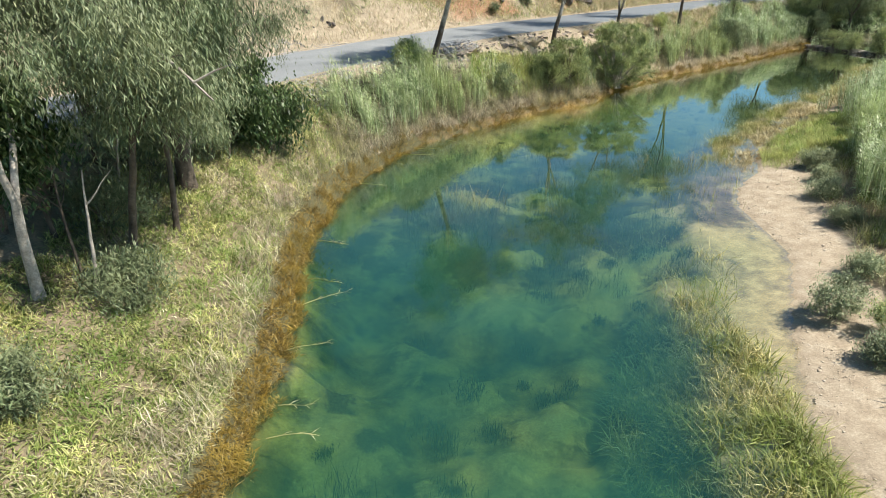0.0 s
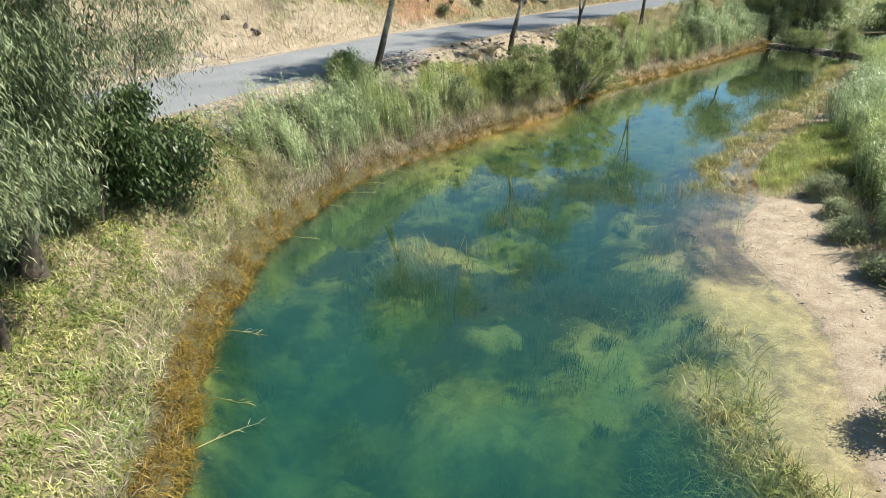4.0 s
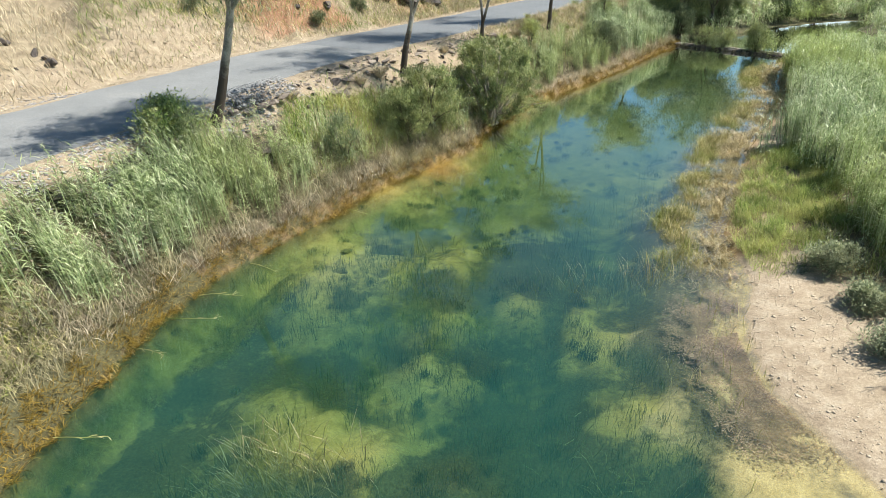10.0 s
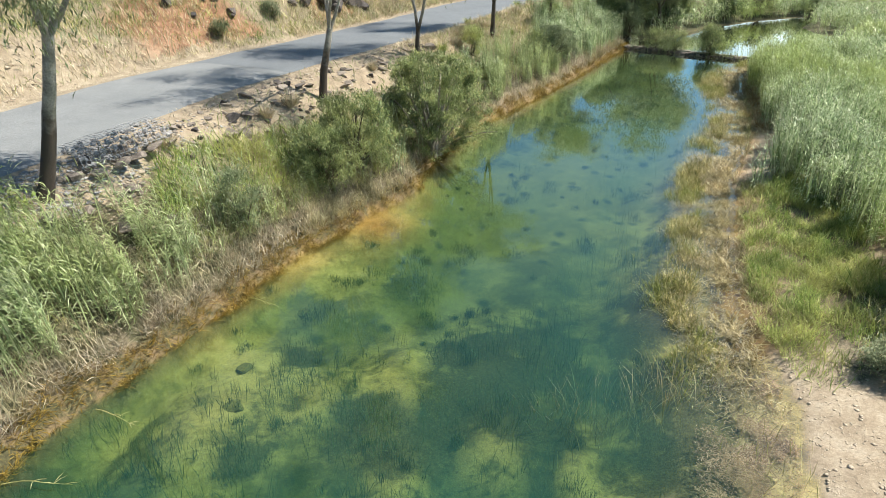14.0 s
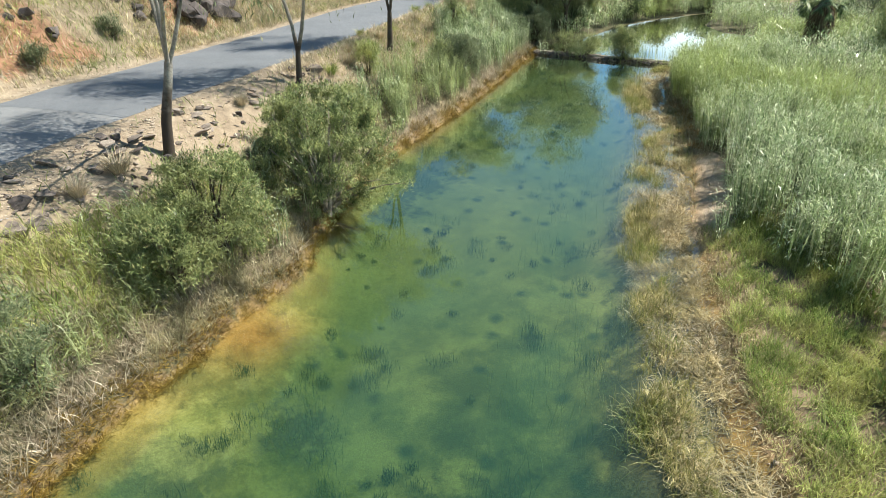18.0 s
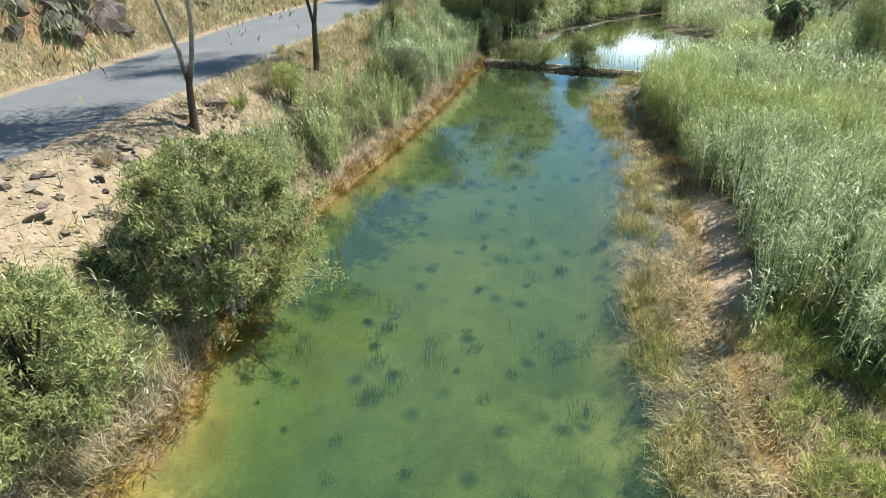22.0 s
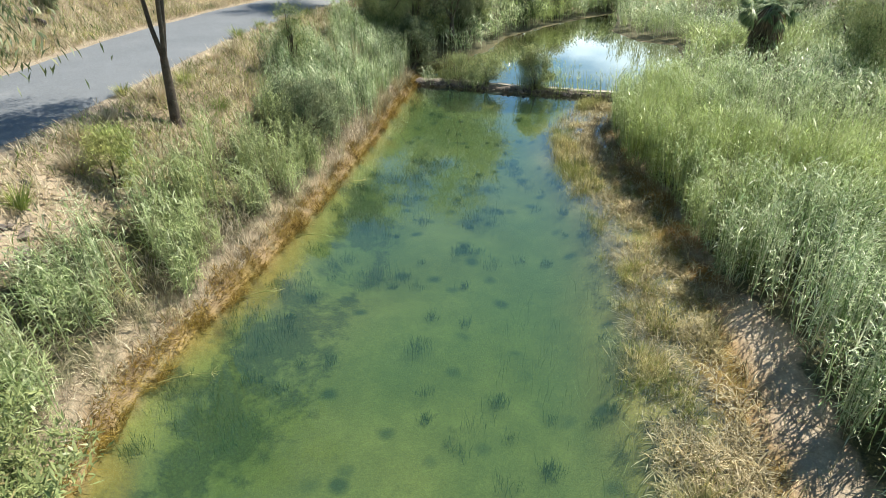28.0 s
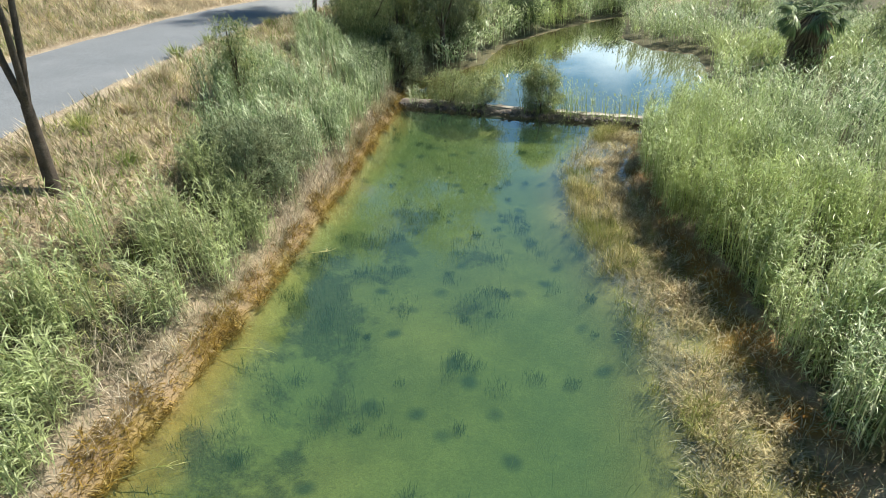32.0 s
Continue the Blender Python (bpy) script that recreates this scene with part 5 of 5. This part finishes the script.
for k, (bx, by, br, bh) in enumerate([(45.6, 80.6, 1.5, 3.4), (47.6, 83.2, 1.9, 4.6), (50.0, 84.2, 1.8, 4.2), (53.2, 84.4, 1.6, 3.2), (56.4, 86.0, 1.6, 2.8), (45.4, 84.6, 1.8, 4.4)]):
    shrub((bx, by), br, bh, "bushy olive-green tree in the thicket by the pond", 130 + k, 110, 120, M_SHRUB if k % 3 else M_GUM, (0.2, 0.04), 0.22)
gum_tree((44.4, 82.4), 0.14, 4.8, (0.0, 0.0), 0.25, 3, "dark slender tree beside the pond", 220, 0.4, 64, leaf_mat=M_SHRUB, spread_out=0.35, crown_low=0.2)
gum_tree((43.6, 86.6), 0.16, 11.0, (0.0, 0.0), 0.35, 4, "gum tree near the road's bend", 80, 0.5, 66, leaf=(0.3, 0.05), spread_out=0.5, crown_low=0.35, boughs=9)
gum_tree((57.5, 88.6), 0.16, 11.0, (0.0, 0.0), 0.35, 4, "gum tree among the reeds behind the pond", 80, 0.5, 69, leaf=(0.3, 0.05), spread_out=0.5, crown_low=0.3, boughs=9)
gum_tree((61.5, 55.8), 0.12, 6.0, (0.1, 0.0), 0.3, 3, "slim feathery tree in the reed bed", 170, 0.4, 67, leaf_mat=M_SHRUB, spread_out=0.5, crown_low=0.4)
for k, (bx, by, br, bh) in enumerate([(70, 58, 2.2, 3.2), (76, 62, 2.6, 3.6), (83, 70, 3.0, 4.0), (73, 66.5, 1.6, 2.2), (66, 89, 1.8, 2.6), (74, 91.5, 1.8, 2.8), (84, 92, 2.2, 3.2), (58, 90, 1.6, 3.0), (92, 80, 3, 4)]):
    shrub((bx, by), br, bh, "dark green bush above the far reeds", 70 + k, 60, 110, M_SHRUB if k % 2 else M_DARK, (0.24, 0.07), 0.4)
# scrub on the east bank
for k, (bx, by, br, bh, mt) in enumerate([(12.4, 16.7, 0.7, 1.25, 0), (12.4, 14.2, 0.5, 0.7, 0), (13.4, 15.3, 0.8, 0.9, 1), (14.9, 19.2, 0.5, 0.6, 0), (16.7, 23.6, 0.5, 0.6, 0), (17.5, 26.6, 0.6, 0.8, 0), (18.6, 28.7, 0.5, 0.6, 0), (19.6, 31.0, 0.7, 0.9, 0), (22.2, 29.0, 1.3, 1.9, 1), (23.4, 32.0, 1.5, 2.2, 1), (20.5, 25.6, 1.2, 1.6, 1)]):
    shrub((bx, by), br, bh, "grey-green scrub bush on the bare bank" if mt == 0 else "leafy green bush on the east bank", 90 + k, 36, 150, M_SCRUB if mt == 0 else M_SHRUB, (0.12, 0.03), 0.15)
for k, (bx, by) in enumerate([(5.0, 64.4), (8.5, 68.6), (17.0, 78.5), (-3.0, 60.5), (24, 85)]):
    shrub((bx, by), 0.5 + 0.1 * (k % 3), 0.9, "small dusty green bush on the dry hillside", 110 + k, 20, 110, M_GUM, (0.15, 0.03), 0.16)


def palm(base):
    """A fan palm with a skirt of dead fronds."""
    rng = np.random.RandomState(5)
    root = new("palm")
    root.location = (base[0], base[1], ground_z(*base))
    root.scale = (1.2, 1.2, 1.12)
    tagged(root, "fan palm with a skirt of dead brown fronds", "palm tree")
    mesh_object("trunk", *tube_arrays(grow(rng, (0, 0, -0.2), (0, 0, 1), 4.0, 6, 0.02), np.linspace(0.34, 0.24, 7), 10), M_BARK, root, True)
    n = 900
    a = rng.uniform(0, 6.28, n)
    zz = rng.uniform(1.0, 3.8, n)
    P = np.stack([np.cos(a) * 0.3, np.sin(a) * 0.3, zz], 1)
    mesh_object("skirt", *blade_arrays(P, a, 1.3, 0.09, rng.uniform(2.0, 2.5, n), 2.95, 2), M_DEADFROND, root)
    for k in range(46):
        a = rng.uniform(0, 6.28)
        el = rng.uniform(-0.5, 1.35)
        d = np.array([math.cos(a) * math.cos(el), math.sin(a) * math.cos(el), math.sin(el)])
        st = grow(rng, (0, 0, 3.9), d, 1.2, 4, 0.05, -0.06)
        fan = 26
        fa = a + np.linspace(-1.5, 1.5, fan)
        tilt = np.clip(np.pi / 2 - el + np.abs(np.linspace(-0.5, 0.5, fan)), 0.1, 2.6)
        v, f = blade_arrays(np.repeat(st[-1:], fan, 0), fa, rng.uniform(0.8, 1.0), 0.075, tilt, tilt + 0.7, 2)
        mesh_object("frond", *join_arrays([tube_arrays(st, [0.025, 0.02, 0.018, 0.015, 0.012], 4), (v, f)]), M_PALM, root)


palm((64.0, 63.7))

# ---- stones ----


def stone_meshes(count, mat, flat=0.65, seed=3):
    """A few boulder shapes, broken and faceted, shared by many stones."""
    rng, out = np.random.RandomState(seed), []
    for k in range(count):
        bm = bmesh.new()
        bmesh.ops.create_icosphere(bm, subdivisions=2, radius=0.5)
        for _ in range(10):
            nrm = Vector(rng.normal(0, 1, 3)).normalized()
            cut = rng.uniform(0.2, 0.36)
            for v in bm.verts:
                dd = v.co.dot(nrm) - cut
                if dd > 0:
                    v.co -= nrm * dd
        sx, sy = rng.uniform(0.8, 1.2), rng.uniform(0.7, 1.0)
        for v in bm.verts:
            v.co = Vector((v.co.x * sx, v.co.y * sy, v.co.z * flat)) + Vector(rng.normal(0, 0.012, 3))
        me = bpy.data.meshes.new("stone")
        bm.to_mesh(me)
        bm.free()
        me.materials.append(mat)
        out.append(me)
    return out


def put_stone(me, root, x, y, z, size, rng, name="stone"):
    ob = new(name, me)
    ob.parent = root
    ob.matrix_basis = Matrix.LocRotScale((x, y, z), Euler((rng.uniform(-0.4, 0.4), rng.uniform(-0.4, 0.4), rng.uniform(0, 6.28))), Vector((size,) * 3))
    return ob


STONES, STONES_DARK, SLABS = stone_meshes(7, M_ROCK), stone_meshes(6, M_ROCK_DARK, 0.8, 4), stone_meshes(6, M_ROCK, 0.32, 6)


def embankment_rocks():
    rng = np.random.RandomState(8)
    root = tagged(new("rock_embankment"), "loose brown rocks dumped along the road embankment", "rocks")
    spots = [(-5.6, 35.6, 1.6, 26), (-2.4, 39.2, 1.2, 20), (0.4, 43.2, 1.4, 56), (3.0, 46.6, 1.3, 36), (4.8, 48.6, 1.1, 30), (7.6, 51.6, 1.6, 60), (10.6, 54.6, 1.4, 40), (13.6, 57.6, 1.0, 30), (16.6, 60.6, 1.2, 60)]
    for cx, cy, cr, n in spots:
        x, y = rng.normal(cx, cr * 0.8, n), rng.normal(cy, cr * 0.8, n)
        f = survey(x, y)
        for k in range(n):
            if f["road"][k] < ROAD_HALF + 1.0 or not f["left"][k] or f["w"][k] < 1.2:
                continue
            size = rng.choice([0.22, 0.32, 0.45, 0.7, 0.9], p=[0.3, 0.32, 0.25, 0.10, 0.03]) * rng.uniform(0.8, 1.2)
            put_stone((SLABS if rng.rand() < 0.5 else STONES if rng.rand() < 0.7 else STONES_DARK)[rng.randint(6)], root, x[k], y[k], f["z"][k] + size * 0.1, size, rng)


def outcrop(cx, cy, spread, n, big, seed, label):
    rng = np.random.RandomState(seed)
    root = tagged(new("rock_outcrop"), label, "rocks")
    for k in range(n):
        x, y = cx + rng.normal(0, spread) * 0.75, cy + rng.normal(0, spread) * 0.75
        size = big * rng.uniform(0.5, 1.25)
        f = survey(np.array([x]), np.array([y]))
        if f["road"][0] < ROAD_HALF + 1.6 + size * 0.4:
            continue
        put_stone(STONES_DARK[rng.randint(6)], root, x, y, float(f["z"][0]) + size * 0.15, size, rng)


embankment_rocks()
outcrop(14.7, 73.9, 2.2, 40, 2.3, 31, "jagged grey-brown rock outcrop in the road cutting")
outcrop(9.6, 72.0, 1.4, 16, 1.1, 32, "broken dark rocks in the red cutting")
outcrop(4.0, 67.0, 1.5, 12, 0.8, 33, "broken rocks in the red earth of the cutting")
outcrop(-10.0, 50.0, 1.5, 7, 0.6, 34, "weathered rocks in the dry grass")
outcrop(22.0, 84.5, 1.5, 10, 0.9, 35, "dark rocks in the dry hillside grass")


def gravel(name, box, density, keep, mat, size, label):
    """Pebbles and rubble too small to pick apart."""
    P = scatter(box, density, keep)
    rng = np.random.RandomState(9)
    n = len(P)
    bv = np.array([(1, 0, 0), (0, 1, 0), (-1, 0, 0), (0, -1, 0), (0, 0, 0.32), (0, 0, -0.5)], float)
    bf = np.array([(0, 1, 4), (1, 2, 4), (2, 3, 4), (3, 0, 4), (1, 0, 5), (2, 1, 5), (3, 2, 5), (0, 3, 5)])
    s = size * rng.lognormal(0, 0.45, n)
    a = rng.uniform(0, 6.28, n)
    V = bv[None] * rng.uniform(0.6, 1.2, (n, 6, 1)) * s[:, None, None] * 0.5
    R = np.stack([V[..., 0] * np.cos(a)[:, None] - V[..., 1] * np.sin(a)[:, None], V[..., 0] * np.sin(a)[:, None] + V[..., 1] * np.cos(a)[:, None], V[..., 2]], -1)
    R += P[:, None, :]
    F = (np.arange(n)[:, None, None] * 6 + bf[None]).reshape(-1, 3)
    return tagged(mesh_object(name, R.reshape(-1, 3), F, mat), label, "gravel", kind="stuff")


gravel("beach_gravel", (9, 6, 20, 36), 80, lambda f, x, y: np.where(f["right"] & (f["e"] < 4.5), 0.15 + 0.85 * sstep(0.4, 0.6, f["n1"]), 0), M_PEBBLE, 0.05, "scattered pale pebbles on the sandy beach")
gravel("rubble", (-14, 26, 30, 66), 75, lambda f, x, y: np.where(f["left"] & (f["road"] > ROAD_HALF + 0.6) & (f["road"] < ROAD_HALF + 3.8) & (f["w"] > 1.3), 0.3 + 0.7 * sstep(0.4, 0.6, f["n1"]), 0), M_PEBBLE, 0.09, "pale brown crushed rubble beside the road")


gravel("grey_rubble", (-16, 24, 8, 52), 170, lambda f, x, y: np.where(f["left"] & (f["road"] > ROAD_HALF + 0.3 + 0.8 * (f["n1"] - 0.5)) & (f["road"] < ROAD_HALF + 2.4 + 1.6 * (f["n2"] - 0.5)), 0.15 + 0.85 * sstep(0.36, 0.54, vnoise(x, y, 0.7, 3, 91)), 0) * along(26, 47)(y), M_ROCK_GREY, 0.11, "pale grey crushed rock dumped along the road's edge")


def gabion(a, b, height, depth):
    """A slumped wire basket full of crushed rock, with broken slabs along its foot."""
    rng = np.random.RandomState(44)
    a, b = np.array(a, float), np.array(b, float)
    d = (b - a) / np.linalg.norm(b - a)
    q = np.array([d[1], -d[0]])
    L = np.linalg.norm(b - a)
    z0 = min(ground_z(*a), ground_z(*b)) - 0.1
    root = tagged(new("gabion"), "slumped wire gabion basket of grey rock below the road", "gabion")
    at_ = lambda s, o, z: np.array([*(a + d * s + q * o), z])
    wires = []
    for s_ in np.arange(0, L + 0.01, 0.16):
        sag = 0.08 * math.sin(7 * s_)
        wires.append(tube_arrays([at_(s_, 0, z0 + height), at_(s_ + 0.06, depth * 0.75, z0 + height * 0.8 + sag), at_(s_, depth, z0 + 0.05)], [0.009] * 3, 4))
    for k in range(7):
        o = depth * k / 6
        z = z0 + height * (1 - 0.27 * min(1, k / 4.5)) if k < 5 else z0 + height * (0.8 - 0.37 * (k - 4.4))
        wires.append(tube_arrays([at_(s_, o, z + 0.02 * math.sin(9 * s_ + k)) for s_ in np.linspace(0, L, 9)], [0.009] * 9, 4))
    mesh_object("cage", *join_arrays(wires), M_WIRE, root)
    for k in range(110):
        s_, o = rng.uniform(0, L), rng.uniform(0, depth)
        z = z0 + height * (0.92 - 0.75 * (o / depth) ** 2) - rng.uniform(0.02, 0.12)
        c = at_(s_, o, z)
        put_stone(GREY_STONES[rng.randint(5)], root, c[0], c[1], c[2], rng.uniform(0.14, 0.26), rng)
    for k in range(5):
        c = at_(L * (k + 0.4) / 5, depth + rng.uniform(0.15, 0.4), z0 + rng.uniform(-0.05, 0.08))
        put_stone(SLABS[rng.randint(6)], root, c[0], c[1], c[2], rng.uniform(0.6, 0.9), rng, "slab")


GREY_STONES = stone_meshes(5, M_ROCK_GREY, 0.75, 21)
gabion((-0.5, 43.7), (1.9, 46.6), 0.7, 0.9)


def weir():
    """The low rock weir between lake and pond."""
    rng = np.random.RandomState(17)
    a, b = np.array([43.7, 77.8]), np.array([52.2, 64.6])
    root = tagged(new("weir"), "low rock and concrete weir between lake and pond", "weir")
    n, d = 40, (b - a) / np.linalg.norm(b - a)
    q = np.array([-d[1], d[0]])
    if q[0] < 0:
        q = -q
    prof = [(-0.25, -1.2), (-0.2, 0.08), (-0.06, 0.27), (0.75, 0.30), (0.95, 0.16), (1.0, -1.0)]
    V = []
    for k in range(n + 1):
        c = a + (b - a) * k / n
        for o, z in prof:
            xy = c + q * (o + rng.normal(0, 0.04))
            V.append((xy[0], xy[1], z + rng.normal(0, 0.03)))
    m = len(prof)
    i = np.arange(len(V)).reshape(-1, m)
    F = np.stack([i[:-1, :-1], i[:-1, 1:], i[1:, 1:], i[1:, :-1]], -1).reshape(-1, 4)
    mesh_object("wall", V, F, M_ROCK, root)
    L = np.linalg.norm(b - a)
    for k in range(3, 9):
        bm = bmesh.new()
        bmesh.ops.create_cube(bm, size=1.0)
        bmesh.ops.subdivide_edges(bm, edges=bm.edges[:], cuts=2)
        for v in bm.verts:
            v.co = Vector((v.co.x * (L / 9 - 0.03), v.co.y * 0.34, v.co.z * 0.1)) + Vector(rng.normal(0, 0.03, 3))
        ob = part("cap_slab", bm, M_CONCRETE, root, "pale worn concrete cap")
        c = a + d * (L * (k + 0.5) / 9) + q * 0.22
        ob.matrix_basis = Matrix.LocRotScale((c[0], c[1], 0.31), Euler((0, 0, math.atan2(d[1], d[0]))), None)
    for k in range(170):
        s = rng.uniform(0, L)
        c = a + d * s + q * rng.choice([rng.uniform(-0.45, 0.0), rng.uniform(0.45, 0.9)], p=[0.7, 0.3])
        put_stone((STONES if rng.rand() < 0.55 else STONES_DARK)[rng.randint(6)], root, c[0], c[1], rng.uniform(0.02, 0.22), rng.uniform(0.2, 0.42), rng)


weir()

# dead saplings and sticks in the grove, and the bleached dead branch over the grass


def bare_stick(base, top, radius, label, forks=2, seed=0, mat=None):
    rng = np.random.RandomState(seed)
    z0 = ground_z(*base)
    root = new("dead_sapling")
    root.location = (base[0], base[1], z0)
    tagged(root, label, "tree")
    d = np.array([top[0] - base[0], top[1] - base[1], top[2] - z0])
    L = np.linalg.norm(d)
    tr = grow(rng, (0, 0, -0.15), d, L, 8, 0.05)
    mesh_object("trunk", *tube_arrays(tr, radius * (1 - 0.75 * np.linspace(0, 1, 9)), 7), mat or M_BARK_PALE, root, True)
    for k in range(forks):
        s = rng.randint(3, 7)
        a = rng.uniform(0, 6.28)
        br = grow(rng, tr[s], (math.cos(a), math.sin(a), 0.9), L * 0.3, 5, 0.12)
        mesh_object("limb", *tube_arrays(br, radius * 0.45 * (1 - 0.8 * np.linspace(0, 1, 6)), 5), mat or M_BARK_PALE, root, True)


for k, (bx, by, tx, ty, tz) in enumerate([(-10.0, 15.2, -10.6, 15.8, 6.5), (-9.4, 14.6, -9.2, 15.4, 5.6), (-11.4, 16.6, -11.9, 17.0, 7.0), (-10.9, 19.6, -10.6, 20.2, 6.2), (-12.2, 21.0, -12.6, 21.4, 6.6), (-9.8, 22.6, -9.2, 23.0, 5.8), (-8.8, 24.6, -8.4, 25.2, 5.6), (-11.6, 13.0, -12.0, 13.2, 6.0)]):
    bare_stick((bx, by), (tx, ty, tz), 0.05 + 0.02 * (k % 3), "thin bare grey sapling in the shaded grove", 2, 200 + k, M_BARK_PALE if k % 2 else M_BARK)
host = next(o for o in bpy.data.objects if o.name.startswith("gum_tree") and abs(o.location.x + 9.6) < 0.01)
_b = np.array([(-8.9, 17.0, 8.6), (-7.6, 16.4, 8.5), (-6.4, 15.4, 8.0), (-5.3, 14.4, 7.45)]) - np.array(host.location)
_c = np.array([(-5.9, 14.9, 7.75), (-5.4, 15.0, 8.0), (-5.0, 14.9, 8.15)]) - np.array(host.location)
tagged(mesh_object("dead_branch", *join_arrays([tube_arrays(_b, [0.07, 0.06, 0.045, 0.02], 6), tube_arrays(_c, [0.035, 0.025, 0.012], 5)]), M_BARK_PALE, host, True), "bleached dead branch")


def tussock(base, height, label, seed, mat):
    """One clump of grass that grows from a single foot."""
    rng = np.random.RandomState(seed)
    n = 260
    a = rng.uniform(0, 6.28, n)
    r = np.abs(rng.normal(0, 0.09, n)) * height / 0.6
    P = np.stack([np.cos(a) * r, np.sin(a) * r, np.full(n, -0.03)], 1)
    th = rng.uniform(0.05, 0.75, n)
    ob = mesh_object("tussock", *blade_arrays(P, a, height * rng.uniform(0.6, 1.2, n), 0.022, th, th + rng.uniform(0.3, 1.0, n), 2), mat)
    ob.location = (base[0], base[1], ground_z(*base))
    return tagged(ob, label, "grass tussock", "tussocks beside the road")


for k, (bx, by, bh) in enumerate([(18.2, 61.6, 0.8), (19.9, 63.4, 0.9), (29.6, 74.6, 0.8), (25.6, 70.0, 0.7), (24.0, 68.2, 0.8), (27.4, 71.6, 0.6), (31.6, 78.2, 0.8), (20.4, 64.8, 0.8), (22.6, 64.2, 0.7), (26.3, 68.4, 0.7), (7.2, 50.6, 0.9), (6.0, 49.2, 0.7), (34.0, 80.4, 0.7), (36.5, 82.0, 0.8), (28.2, 73.2, 0.6), (23.0, 69.0, 0.6), (12.4, 56.6, 0.6), (2.4, 45.6, 0.6), (38.8, 83.4, 0.7), (21.6, 66.2, 0.7)]):
    tussock((bx, by), bh, "bleached straw tussock on the road embankment" if k % 3 else "straw tussock with a green heart on the embankment", 300 + k, M_HILL if k % 3 else M_GRASS_YG)


def fallen_reed(base, az, length, seed):
    rng = np.random.RandomState(seed)
    pts = grow(rng, (0, 0, 0.02), (math.cos(az), math.sin(az), 0.25), length, 6, 0.06, -0.05)
    pts[:, 2] = np.maximum(pts[:, 2], 0.015)
    items = [tube_arrays(pts, np.linspace(0.014, 0.005, 7), 5)]
    P = pts[rng.randint(2, 7, 7)]
    items.append(blade_arrays(P, az + rng.normal(0, 0.6, 7), 0.3, 0.022, 1.2, 1.7, 2))
    ob = mesh_object("fallen_reed", *join_arrays(items), M_SEDGE)
    ob.location = (base[0], base[1], 0.0)
    return tagged(ob, "bent green reed stem lying out over the water", "reed", "fallen reeds along the shore")


for k, (bx, by, az, ln) in enumerate([(-4.6, 15.0, 0.2, 1.2), (-4.6, 17.6, 0.4, 1.5), (-4.6, 19.4, -0.2, 1.0), (-4.9, 22.6, -0.3, 1.3), (-4.2, 29.2, -0.4, 1.4), (-3.0, 32.6, -0.6, 1.2), (-2.2, 34.0, -0.7, 1.7), (-1.4, 35.2, -0.4, 1.5), (0.2, 37.1, -0.8, 1.2), (4.2, 41.2, -0.8, 1.1), (19.4, 57.2, -0.6, 1.4), (22.6, 59.6, -0.5, 1.2), (26.0, 62.2, -0.7, 1.3), (30.0, 65.4, -0.6, 1.1), (-4.2, 11.4, 0.1, 1.1), (-4.2, 12.6, -0.1, 0.9)]):
    fallen_reed((bx, by), az, ln, 400 + k)


def lone_stone():
    ob = new("stone", STONES_DARK[0])
    ob.matrix_basis = Matrix.LocRotScale((24.0, 40.8, 0.16), Euler((0.2, 0.1, 0.7)), Vector((0.42, 0.42, 0.42)))
    tagged(ob, "dark lone rock on the green shore grass", "rock")


ALGAE_STONES = stone_meshes(1, M_ALGAE, 0.6, 12)


def sunken_stone(x, y, size, turn):
    ob = new("stone", ALGAE_STONES[0])
    ob.matrix_basis = Matrix.LocRotScale((x, y, ground_z(x, y)), Euler((0.1, 0.2, turn)), Vector((size,) * 3))
    tagged(ob, "algae-covered boulder lying under the shallow water", "rock", "sunken boulders")


lone_stone()
for x, y, size, turn in ((3.8, 38.2, 0.8, 0.3), (3.4, 36.7, 1.0, 1.2), (5.8, 41.3, 0.7, 2.0)):
    sunken_stone(x, y, size, turn)
